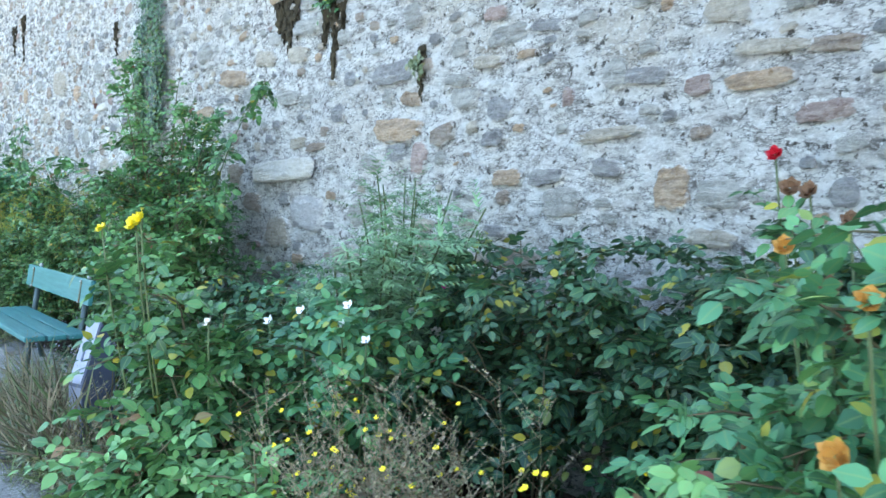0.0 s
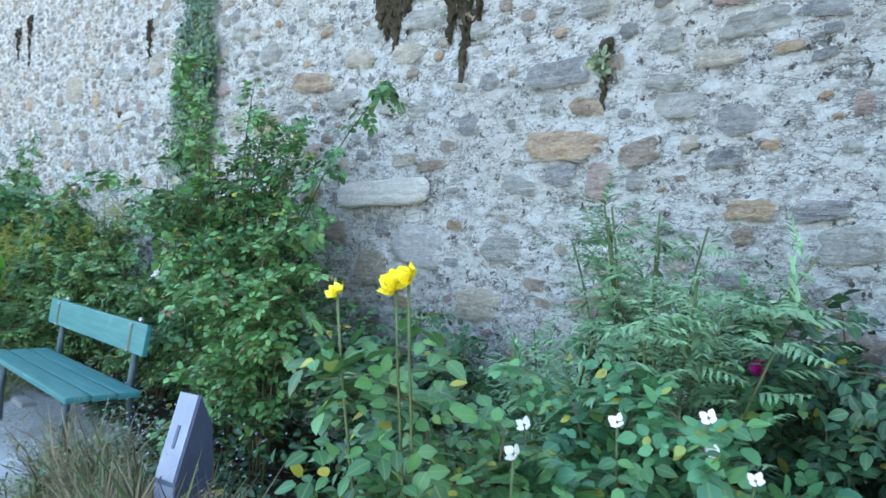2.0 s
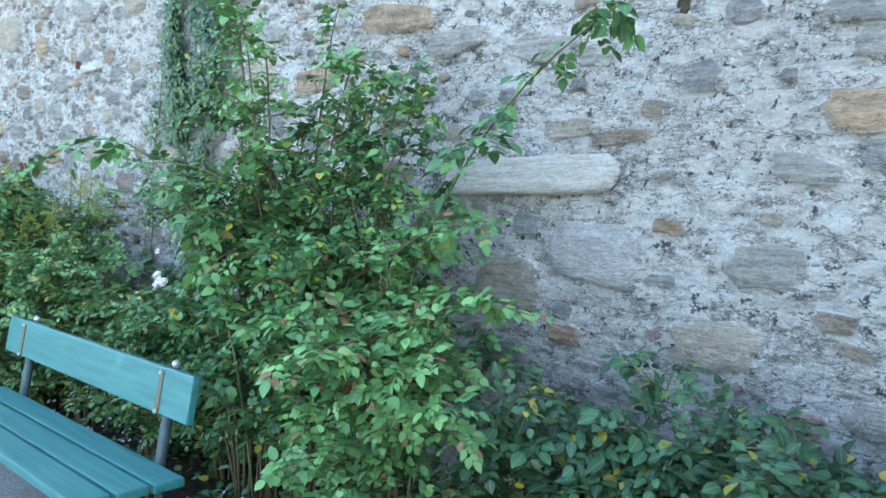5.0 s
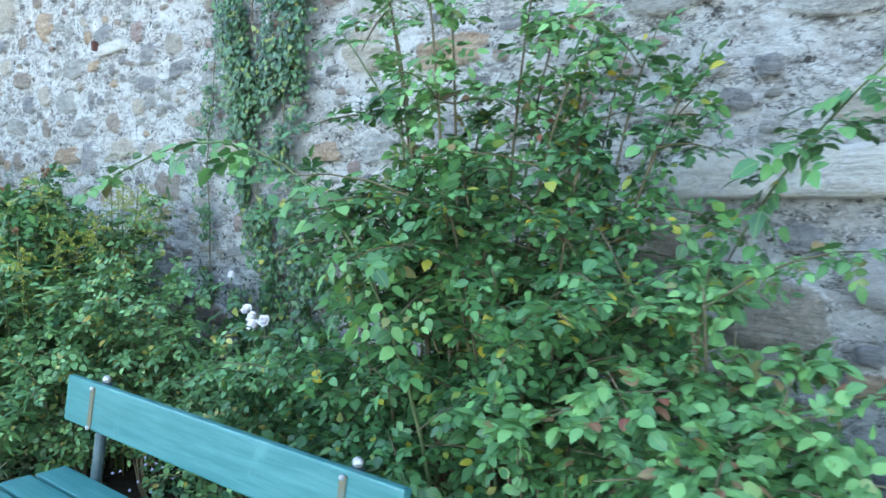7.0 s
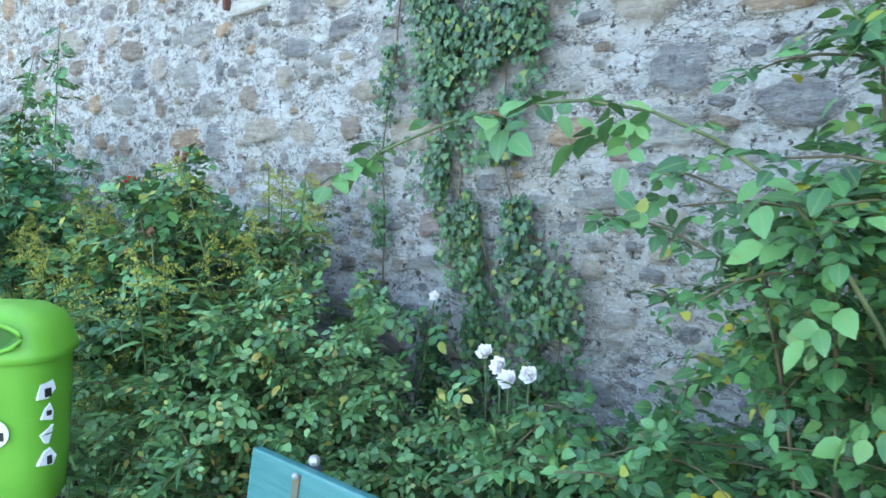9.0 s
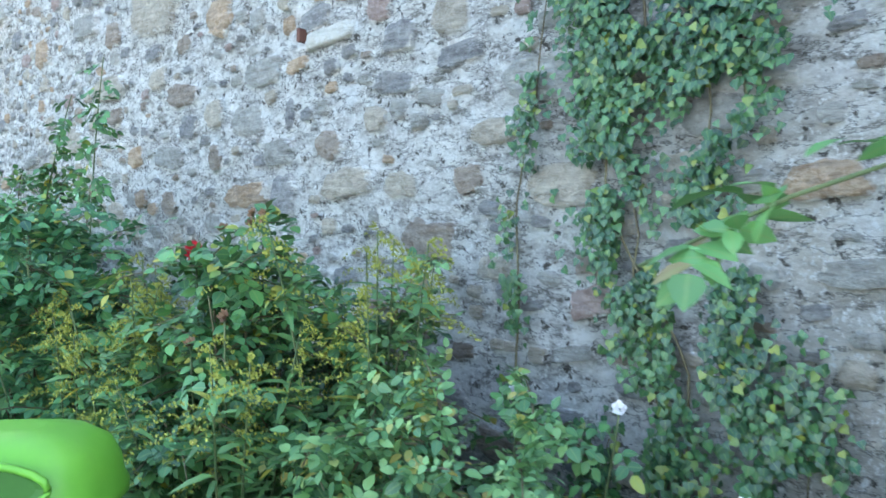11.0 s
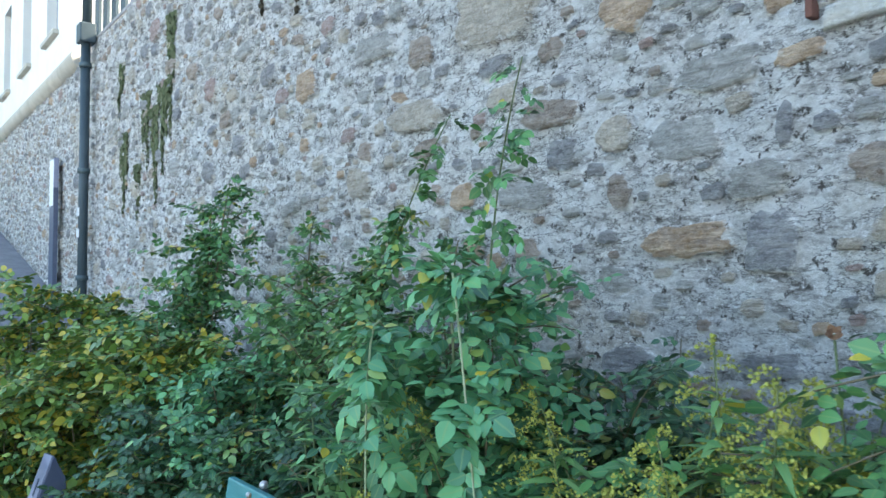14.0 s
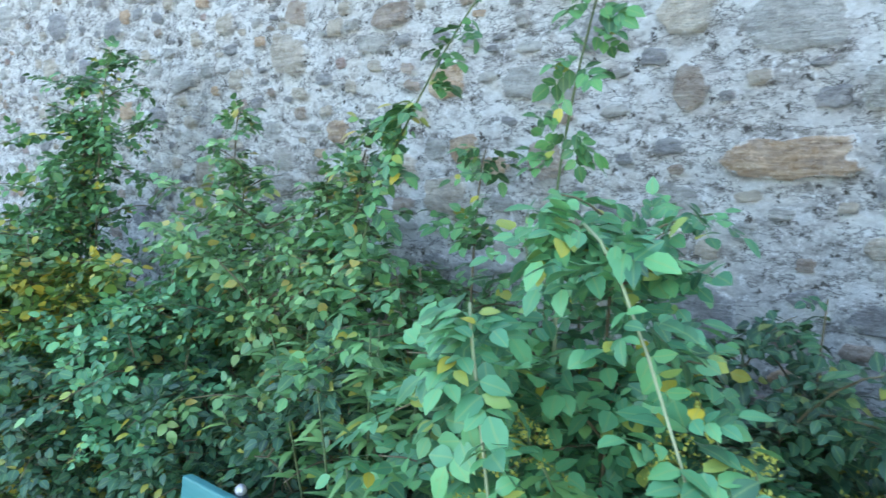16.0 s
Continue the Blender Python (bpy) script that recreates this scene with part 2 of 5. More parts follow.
M_RENDER = plain_material("cream_render", (0.72, 0.70, 0.64), (0.80, 0.78, 0.72), 1.5, 0.9, 0, 0.3)
M_MOULD = plain_material("stone_moulding", (0.38, 0.35, 0.29), (0.50, 0.46, 0.38), 3, 0.85, 0, 0.4)
M_GLASSY = plain_material("dark_window", (0.02, 0.025, 0.03), (0.04, 0.045, 0.05), 2, 0.12)
M_FRAME = plain_material("grey_frame", (0.20, 0.22, 0.26), (0.28, 0.30, 0.33), 3, 0.5)
M_STAIN = plain_material("dark_moss_crust", (0.035, 0.03, 0.022), (0.085, 0.07, 0.045), 14, 1.0, 0, 1.0, 0.05)
M_MOSS = plain_material("green_moss", (0.09, 0.12, 0.06), (0.19, 0.20, 0.12), 16, 1.0, 0, 1.0, 0.05)
M_KERB = plain_material("kerb_granite", (0.22, 0.215, 0.21), (0.36, 0.35, 0.34), 9, 0.9, 0, 0.8)
M_SLAB = plain_material("paving_stone", (0.34, 0.34, 0.35), (0.50, 0.50, 0.50), 4, 0.85, 0, 0.8)
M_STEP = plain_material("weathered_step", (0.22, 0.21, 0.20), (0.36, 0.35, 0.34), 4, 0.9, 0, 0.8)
M_RISER = plain_material("dark_riser", (0.07, 0.065, 0.06), (0.12, 0.11, 0.10), 4, 0.9, 0, 0.8)
M_ASPHALT = plain_material("old_asphalt", (0.16, 0.16, 0.175), (0.24, 0.24, 0.25), 3, 0.9, 0, 0.8)


def ground_material():
    k = Mat("gravel_and_soil", 0.95, spec=0.15)
    y = k.node("ShaderNodeSeparateXYZ", Vector=k.co).outputs[1]
    x = k.node("ShaderNodeSeparateXYZ", Vector=k.co).outputs[0]
    wob = k.math("ADD", y, k.math("MULTIPLY", k.math("SUBTRACT", k.noise(1.6, 5), 0.5), 0.7))
    bed = k.mask(wob, 0.70, 0.86)
    gravel = k.ramp(k.noise(60.0, 5, 0.7), (0.32, (0.22, 0.215, 0.205)), (0.5, (0.40, 0.395, 0.385)), (0.68, (0.62, 0.62, 0.61)))
    gravel = k.mix(k.mask(k.noise(1.3, 5), 0.5, 0.66), gravel, (0.30, 0.285, 0.25))
    soil = k.ramp(k.noise(14.0, 6, 0.7), (0.3, (0.028, 0.021, 0.015)), (0.6, (0.065, 0.05, 0.035)), (0.75, (0.10, 0.08, 0.05)))
    for x0, x1 in ((-8.4, -5.25), (-11.1, -8.65)):
        bay = k.math("MULTIPLY", k.math("MULTIPLY", k.mask(x, x0 - 0.12, x0 + 0.12), k.mask(x, x1 + 0.12, x1 - 0.12)), k.mask(wob, 1.62, 1.48))
        bed = k.math("MULTIPLY", bed, k.math("SUBTRACT", 1.0, bay))
    k.colour(k.mix(bed, gravel, soil))
    return k.bump(k.math("ADD", k.noise(70.0, 6, 0.7), k.noise(9.0, 4)), 0.9, 0.02).m


M_GROUND = ground_material()


# ---- building blocks ----
def part(name, bm, material, parent=None, label=""):
    me = bpy.data.meshes.new(name)
    bm.to_mesh(me)
    bm.free()
    me.materials.append(material)
    ob = new(name, me)
    ob.parent = parent
    if label:
        ob["label"] = label
    return ob


def empty(name, m, label, category, group="", kind=""):
    ob = new(name)
    ob.empty_display_size = 0.1
    ob.matrix_world = m
    return tagged(ob, label, category, group, kind)


def box(bm, x0, x1, y0, y1, z0, z1, bevel=0.0):
    v = bmesh.ops.create_cube(bm, size=1.0, matrix=Matrix.Translation(((x0 + x1) / 2, (y0 + y1) / 2, (z0 + z1) / 2)) @ Matrix.Diagonal((x1 - x0, y1 - y0, z1 - z0, 1)))["verts"]
    if bevel:
        e = {e for q in v for e in q.link_edges}
        bmesh.ops.bevel(bm, geom=list(e), offset=bevel, segments=2, affect="EDGES", profile=0.6)
    return bm


def boxed(name, dims, material, parent=None, bevel=0.004, label=""):
    return part(name, box(bmesh.new(), *dims, bevel), material, parent, label)


def rod(bm, points, radii, sides=6):
    """A tube through points, with a radius at each."""
    rings = []
    pts = [Vector(p) for p in points]
    for i, p in enumerate(pts):
        d = (pts[min(i + 1, len(pts) - 1)] - pts[max(i - 1, 0)]).normalized()
        a = d.orthogonal().normalized() if abs(d.z) > 0.9 else d.cross(Vector((0, 0, 1))).normalized()
        b = d.cross(a)
        rings.append([bm.verts.new(p + (a * math.cos(q) + b * math.sin(q)) * radii[i]) for q in (2 * math.pi * s / sides for s in range(sides))])
    for r0, r1 in zip(rings, rings[1:]):
        for s in range(sides):
            f = bm.faces.new((r0[s], r0[(s + 1) % sides], r1[(s + 1) % sides], r1[s]))
            f.smooth = True
    bm.faces.new(list(reversed(rings[0])))
    bm.faces.new(rings[-1])
    return bm


def raw_mesh(name, verts, faces_flat, sizes, material, parent=None, uv=None, smooth=True):
    """A mesh straight from numpy arrays."""
    me = bpy.data.meshes.new(name)
    me.vertices.add(len(verts))
    me.vertices.foreach_set("co", np.asarray(verts, dtype=np.float32).ravel())
    me.loops.add(len(faces_flat))
    me.loops.foreach_set("vertex_index", np.asarray(faces_flat, dtype=np.int32))
    me.polygons.add(len(sizes))
    starts = np.concatenate(([0], np.cumsum(sizes)[:-1])).astype(np.int32)
    me.polygons.foreach_set("loop_start", starts)
    me.polygons.foreach_set("use_smooth", np.full(len(sizes), smooth))
    if uv is not None:
        layer = me.uv_layers.new(name="blade")
        layer.data.foreach_set("uv", np.asarray(uv[faces_flat], dtype=np.float32).ravel())
    me.update(calc_edges=True)
    me.materials.append(material)
    ob = new(name, me)
    ob.parent = parent
    return ob


def leaf_template(width, fold=0.18, droop=0.25, shape="ovate"):
    """A blade one unit long along +y, normal +z: vertices, quads or triangles, and uv."""
    if shape == "ovate":
        rows = ((0.0, 0.0), (0.22, 0.78), (0.5, 1.0), (0.78, 0.66), (1.0, 0.0))
    elif shape == "ivy":
        rows = ((0.0, 0.0), (0.12, 0.95), (0.38, 1.0), (0.62, 0.52), (1.0, 0.0))
    else:
        rows = ((0.0, 0.0), (0.3, 1.0), (0.62, 0.8), (1.0, 0.0))
    v, uv, f = [], [], []
    for t, w in rows:
        z = -droop * t * t
        if w == 0:
            v.append((0, t, z))
            uv.append((0.5, t))
        else:
            for s in (-1, 0, 1):
                v.append((s * w * width / 2, t - (0.04 * abs(s) if shape != "ivy" else 0.10 * abs(s) * (t < 0.3)), z + fold * abs(s) * w * width / 2))
                uv.append((0.5 + 0.5 * s, t))
    n = len(rows) - 2
    f += [(0, 2, 1), (0, 3, 2)]
    for i in range(n - 1):
        a = 1 + 3 * i
        f += [(a, a + 1, a + 4), (a, a + 4, a + 3), (a + 1, a + 2, a + 5), (a + 1, a + 5, a + 4)]
    a, tip = 1 + 3 * (n - 1), 1 + 3 * n
    f += [(a, a + 1, tip), (a + 1, a + 2, tip)]
    return np.array(v), np.array(f), np.array(uv)


T_OVATE = leaf_template(0.66)
T_BROAD = leaf_template(0.74, 0.12, 0.18)
T_NARROW = leaf_template(0.24, 0.25, 0.45, "lance")
T_STRAW = leaf_template(0.0026, 0.3, 0.45, "lance")
T_BLADE = leaf_template(0.011, 0.3, 0.5, "lance")
T_IVY = leaf_template(1.0, 0.10, 0.15, "ivy")
T_PETAL = leaf_template(0.95, -0.25, -0.30)


class Leaves:
    """Gathers blades of one kind and joins them into one mesh."""

    def __init__(self, template, rng):
        self.t, self.rng, self.rows = template, rng, []

    def add(self, p, along, normal, size):
        self.rows.append((*p, *along, *normal, size))

    def build(self, name, material, parent=None):
        if not self.rows:
            return None
        a = np.array(self.rows)
        p, y, n, s = a[:, 0:3], a[:, 3:6], a[:, 6:9], a[:, 9]
        y = y / np.maximum(np.linalg.norm(y, axis=1, keepdims=True), 1e-6)
        x = np.cross(y, n)
        x /= np.maximum(np.linalg.norm(x, axis=1, keepdims=True), 1e-6)
        z = np.cross(x, y)
        tv, tf, tuv = self.t
        k = len(tv)
        wide = self.rng.uniform(0.85, 1.15, len(a))[:, None, None]
        v = p[:, None, :] + s[:, None, None] * (tv[None, :, 0:1] * wide * x[:, None, :] + tv[None, :, 1:2] * y[:, None, :] + tv[None, :, 2:3] * z[:, None, :])
        f = (tf[None] + (np.arange(len(a)) * k)[:, None, None]).reshape(-1)
        return raw_mesh(name, v.reshape(-1, 3), f, np.full(len(a) * len(tf), 3), material, parent, np.tile(tuv, (len(a), 1)))


def bez(p0, p1, p2, n):
    t = np.linspace(0, 1, n)[:, None]
    return (1 - t) ** 2 * p0 + 2 * t * (1 - t) * p1 + t * t * p2


def rose_leaf(out, rng, p, way, length, leaflet, pairs=2):
    """A pinnate leaf: pairs of leaflets on a thin stalk and one at its tip."""
    way = way / (np.linalg.norm(way) + 1e-6)
    up = np.array((0, -0.25, 1.0)) + rng.normal(0, 0.35, 3)
    side = np.cross(way, up)
    side /= np.linalg.norm(side) + 1e-6
    nrm = np.cross(side, way)
    for i in range(pairs):
        q = p + way * length * (0.35 + 0.5 * i / max(1, pairs - 1 + 0.4)) - np.array((0, 0, 0.10 * length * i))
        for s in (-1, 1):
            out.add(q, side * s + way * 0.55 + rng.normal(0, 0.12, 3), nrm + rng.normal(0, 0.2, 3), leaflet * rng.uniform(0.75, 1.1))
    out.add(p + way * length - np.array((0, 0, 0.12 * length)), way + rng.normal(0, 0.1, 3) - np.array((0, 0, 0.25)), nrm + rng.normal(0, 0.2, 3), leaflet * rng.uniform(1.0, 1.3))


def flower(name, parent, p, size, material, rng, rings=3, facing=(-0.2, -0.7, 0.6), label=""):
    """A bloom of overlapping cupped petals."""
    out = Leaves(T_PETAL, rng)
    n = np.array(facing, float)
    n /= np.linalg.norm(n)
    a = np.cross(n, (0.3, 0.2, 1.0))
    a /= np.linalg.norm(a)
    b = np.cross(n, a)
    for r in range(rings):
        count = 5 if r else 4
        open_ = 0.25 + 0.75 * (r + 1) / rings
        for i in range(count):
            q = 2 * math.pi * (i + 0.5 * r) / count + rng.uniform(-0.2, 0.2)
            d = a * math.cos(q) + b * math.sin(q)
            out.add(np.array(p) + d * size * 0.05, d * open_ + n * (1.1 - open_ * 0.8), n - d * 0.6, size * (0.42 + 0.16 * r / rings))
    ob = out.build(name, material, parent)
    if ob and label:
        ob["label"] = label
    return ob


def shrub(name, label, category, base, spread, height, canes, leaf_mat, seed, leaf=0.042, per_m=34, pairs=2, template=None, stem_mat=None,
          twigs=6, low=0.15, lean=(0, 0), tall=0, tall_height=0.0, group="", wall_y=2.50):
    """A rose bush: arching canes from one foot, twigs, and pinnate leaves all along them. Returns the thing and the cane tips."""
    rng = np.random.default_rng(seed)
    thing = empty(name, pose(*base), label, category, group)
    bm = bmesh.new()
    out = Leaves(template or T_OVATE, rng)
    tips = []
    sx, sy = spread
    for c in range(canes + tall):
        ang = 2 * math.pi * (c + rng.uniform(0, 0.9)) / max(1, canes)
        far = math.sqrt(rng.uniform(0.05, 1.0))
        big = c >= canes
        h = 1.12 * height * (1.02 - 0.45 * far ** 2) * rng.uniform(0.82, 1.08) if not big else tall_height * rng.uniform(0.8, 1.05)
        if big:
            far *= 0.8
        foot = np.array((math.cos(ang) * 0.12 * sx, math.sin(ang) * 0.12 * sy, -0.03))
        tip = np.array((math.cos(ang) * far * sx + lean[0], math.sin(ang) * far * sy + lean[1], h))
        tip[1] = min(tip[1], wall_y - 0.05 - base[1])
        mid = np.array((foot[0] * 0.6 + tip[0] * 0.4, foot[1] * 0.6 + tip[1] * 0.4, h * rng.uniform(0.75, 1.1)))
        pts = bez(foot, mid, tip, 9)
        rod(bm, pts, [0.007 - 0.0006 * i for i in range(9)], 5)
        tips.append(tip)
        lines = [(pts, 0.55 if not big else 0.75)]
        for w in range(twigs if not big else 4):
            i = rng.integers(2, 8)
            p = pts[i]
            d = np.array((rng.normal(0, 1), rng.normal(-0.15, 1), rng.uniform(-0.2, 0.9)))
            d /= np.linalg.norm(d)
            ln = rng.uniform(0.12, 0.34) * (0.6 + 0.6 * height) * (0.55 if big else 1.0)
            e = p + d * ln * np.array((1.0, 1.0, 0.8)) - np.array((0, 0, 0.05 * ln))
            e[2] = max(e[2], 0.04)
            e[1] = min(e[1], wall_y - base[1])
            tw = bez(p, (p + e) / 2 + np.array((0, 0, 0.2 * ln)), e, 5)
            rod(bm, tw, (0.0032, 0.003, 0.0027, 0.0022, 0.0016), 4)
            lines.append((tw, 1.0))
        for pts_, weight in lines:
            seg = np.linalg.norm(np.diff(pts_, axis=0), axis=1)
            total = seg.sum()
            for _ in range(max(2, int(total * per_m * weight * 1.45))):
                t = rng.uniform(0.15, 1.0) * (len(pts_) - 1.001)
                i = int(t)
                p = pts_[i] + (pts_[i + 1] - pts_[i]) * (t - i)
                if p[2] < low * height * rng.uniform(0.3, 1.3):
                    continue
                wx, wy = p[0] + base[0], p[1] + base[1]
                if wy < 1.60 and p[2] < 1.0 and (-7.3 < wx < -5.2 or -10.8 < wx < -8.7):
                    continue
                d = rng.normal(0, 1, 3) + np.array((0, -0.35, 0.15))
                d[2] *= 0.5
                rose_leaf(out, rng, p, d, leaf * rng.uniform(1.4, 2.1), leaf * rng.uniform(0.62, 1.1), pairs)
    part("cane", bm, stem_mat or M_CANE, thing)["kind"] = "stuff"
    ob = out.build("foliage", leaf_mat, thing)
    ob["kind"] = "stuff"
    return thing, tips


# ---- the large structure ----
WALL_Y, WALL_TOP = 2.56, 4.56


def rise(x):
    """Height of the walk beyond the bed: level at first, then a ramp."""
    return max(0.0, (-13.6 - x)) * 0.222


def make_ground():
    xs = np.concatenate((np.linspace(-400, -32, 12), np.linspace(-30, 4, 120), np.linspace(6, 400, 12)))
    ys = np.concatenate((np.linspace(-400, -6, 10), np.linspace(-5, 2.7, 60), np.linspace(3.5, 400, 10)))
    v, f = [], []
    for x in xs:
        for y in ys:
            z = 0.018 * noise.noise((x * 1.3, y * 1.3, 0)) if -31 < x < 5 and -6 < y < 3 else 0.0
            bed = min(1.0, max(0.0, (y - 0.8) / 0.5)) if -13.2 < x < 4 else 0.0
            v.append((x, y, z + 0.05 * bed - (0.02 if x < -13.4 else 0)))
    n = len(ys)
    for i in range(len(xs) - 1):
        for j in range(n - 1):
            f += [i * n + j, (i + 1) * n + j, (i + 1) * n + j + 1, i * n + j + 1]
    ob = raw_mesh("ground", v, np.array(f), np.full(len(f) // 4, 4), M_GROUND)
    tagged(ob, "pale gravel path beside dark planted soil", "ground", kind="structure")


make_ground()


def wall_relief(x, z):
    a = noise.noise((x * 2.1, z * 2.1, 3.0)) * 0.016
    b = noise.noise((x * 7.5, z * 9.5, 7.0)) * 0.011
    c = noise.noise((x * 16.0, z * 24.0, 1.0)) * 0.010
    return a + b + c


def make_wall():
    """Thick rubble wall; its face is a fine uneven sheet of mortar, finer where the walk passes it."""
    xs = np.concatenate((np.arange(-28.0, -14.0, 0.07), np.arange(-14.0, 2.0, 0.028), np.arange(2.0, 7.01, 0.2)))
    zs = np.concatenate((np.arange(-0.1, 3.0, 0.028), np.arange(3.0, WALL_TOP, 0.06), [WALL_TOP]))
    v = [(x, WALL_Y - wall_relief(x, z), z) for x in xs for z in zs]
    n, m = len(zs), len(xs)
    i, j = np.meshgrid(np.arange(m - 1), np.arange(n - 1), indexing="ij")
    a = (i * n + j).ravel()
    f = np.stack((a, a + n, a + n + 1, a + 1), 1)
    k = len(v)
    x0, x1 = float(xs[0]), float(xs[-1])
    v += [(x0, WALL_Y + 0.7, -0.1), (x1, WALL_Y + 0.7, -0.1), (x1, WALL_Y + 0.7, WALL_TOP), (x0, WALL_Y + 0.7, WALL_TOP)]
    flat = list(f.ravel())
    sizes = [4] * len(f)
    top0, top1 = n - 1, (m - 1) * n + n - 1
    for q in ((k + 1, k, k + 3, k + 2), (top0, top1, k + 2, k + 3), (0, top0, k + 3, k), (top1, (m - 1) * n, k + 1, k + 2)):
        flat += q
        sizes.append(4)
    ob = raw_mesh("wall_north", v, np.array(flat), np.array(sizes), M_MORTAR)
    return tagged(ob, "old rubble stone wall with pale crumbling lime mortar", "wall", kind="structure")


wall = make_wall()
coping = boxed("trim", (-18.2, 7.0, WALL_Y - 0.01, WALL_Y + 0.72, WALL_TOP, WALL_TOP + 0.05), M_KERB, None, 0.015)
tagged(coping, "dark stone coping along the top of the wall", "coping", kind="structure")

# railing on the wall's top
rail = empty("railing", pose(-12.0, WALL_Y + 0.1, WALL_TOP + 0.05), "dark painted iron railing on top of the wall", "railing")
boxed("rail", (-6.2, 18.0, -0.02, 0.02, 0.02, 0.07), M_PIPE, rail)
boxed("rail", (-6.2, 18.0, -0.02, 0.02, 0.95, 1.0), M_PIPE, rail)
post_mesh = None
for i in range(60):
    if post_mesh is None:
        q = boxed("post", (-0.10, 0.10, -0.02, 0.02, 0.0, 0.95), M_PIPE, rail)
        post_mesh = q.data
    else:
        q = new("post", post_mesh)
        q.parent = rail
    q.location = (-6.1 + 0.4 * i, 0, 0)


# ---- the house at the far end ----
def make_house():
    house = empty("house", pose(-23.4, WALL_Y, WALL_TOP), "cream rendered house standing on the end of the stone wall", "house")
    bm = bmesh.new()
    # facade with real window openings
    wx = (-3.6, -1.5, 0.7, 2.9)
    edges = [-4.6]
    for w in wx:
        edges += [w - 0.42, w + 0.42]
    edges.append(4.75)
    for a, b in zip(edges[0::2], edges[1::2]):
        box(bm, a, b, 0.0, 0.35, 0.0, 6.5)
    for w in wx:
        for z0, z1 in ((0.0, 0.75), (2.45, 3.7), (5.4, 6.5)):
            box(bm, w - 0.42, w + 0.42, 0.0, 0.35, z0, z1)
    box(bm, -4.6, 4.75, 6.0, 6.3, 0, 6.5)
    box(bm, 4.45, 4.75, 0.36, 6.0, 0, 6.5)
    box(bm, -4.6, -4.3, 0.36, 6.0, 0, 6.5)
    part("wall", bm, M_RENDER, house)
    bm = bmesh.new()
    rod(bm, [(-4.62, 0.04, 0.0), (4.8, 0.04, 0.0)], [0.15, 0.15], 12)
    part("moulding", bm, M_MOULD, house, "rounded stone moulding below the facade")
    bm = bmesh.new()
    box(bm, -5.0, 5.1, -0.5, 6.8, 6.5, 6.75)
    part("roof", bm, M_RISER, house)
    for w in wx:
        for z0, z1 in ((0.75, 2.45), (3.7, 5.4)):
            win = part("window", box(bmesh.new(), w - 0.42, w + 0.42, 0.20, 0.24, z0, z1), M_GLASSY, house, "dark glass window in a deep reveal")
            bm = bmesh.new()
            box(bm, w - 0.42, w - 0.34, 0.14, 0.2, z0, z1)
            box(bm, w + 0.34, w + 0.42, 0.14, 0.2, z0, z1)
            box(bm, w - 0.34, w + 0.34, 0.14, 0.2, z1 - 0.08, z1)
            box(bm, w - 0.03, w + 0.03, 0.14, 0.2, z0 + 0.06, z1 - 0.08)
            part("frame", bm, M_FRAME, win)
            part("sill", box(bmesh.new(), w - 0.5, w + 0.5, -0.08, 0.13, z0 - 0.07, z0 - 0.001, 0.01), M_MOULD, win)


make_house()


def make_downpipe():
    pipe = empty("downpipe", pose(-17.75, WALL_Y - 0.12, 0), "dark green metal downpipe fixed to the stone wall", "downpipe")
    bm = bmesh.new()
    rod(bm, [(0, 0, 0.5), (0, 0, 4.5)], [0.055, 0.055], 12)
    part("pipe", bm, M_PIPE, pipe)
    part("hopper", box(bmesh.new(), -0.11, 0.11, -0.09, 0.10, 4.5, 4.74, 0.02), M_PIPE, pipe)
    bm = bmesh.new()
    rod(bm, [(0.05, 0, 4.74), (0.05, 0, 5.6), (0.42, 0.0, 5.75), (0.42, 0.0, 9.5)], [0.055] * 4, 12)
    part("upper_pipe", bm, M_PIPE, pipe)
    for z in (1.6, 2.9, 4.2):
        bm = bmesh.new()
        rod(bm, [(0, 0, z), (0, 0, z + 0.06)], [0.072, 0.072], 12)
        part("clamp", bm, M_IRON, pipe)
    for z in (2.12, 2.38):
        part("sticker", box(bmesh.new(), -0.035, 0.035, -0.066, -0.050, z, z + 0.1), M_STICKER, pipe, "small white paper sticker")


make_downpipe()
board = empty("sign_post", pose(-19.6, WALL_Y - 0.10, 1.2), "narrow slate-blue upright board with a pale top by the wall", "sign")
boxed("panel", (-0.14, 0.14, -0.03, 0.03, 0, 1.7), M_SLATE, board)
boxed("plate", (-0.12, 0.12, -0.036, -0.031, 1.45, 2.1), M_STICKER, board, 0.002)
boxed("backing", (-0.14, 0.14, -0.03, 0.03, 1.702, 2.12), M_PANEL, board)


# ---- ramp and steps beyond the bed ----
def make_ramp():
    bm = bmesh.new()
    pts = [(-13.4, 0.03), (-16, rise(-16)), (-22, rise(-22)), (-28, rise(-28)), (-45, rise(-28) + 0.6)]
    rows = []
    for x, z in pts:
        rows.append([bm.verts.new((x, 1.25, z)), bm.verts.new((x, WALL_Y - 0.005, z)), bm.verts.new((x, WALL_Y - 0.005, -0.4)), bm.verts.new((x, 1.25, -0.4))])
    for a, b in zip(rows, rows[1:]):
        for i in range(4):
            bm.faces.new((a[i], a[(i + 1) % 4], b[(i + 1) % 4], b[i]))
    ob = part("pavement", bm, M_ASPHALT)
    tagged(ob, "grey asphalt ramp climbing along the foot of the wall", "ramp", kind="structure")


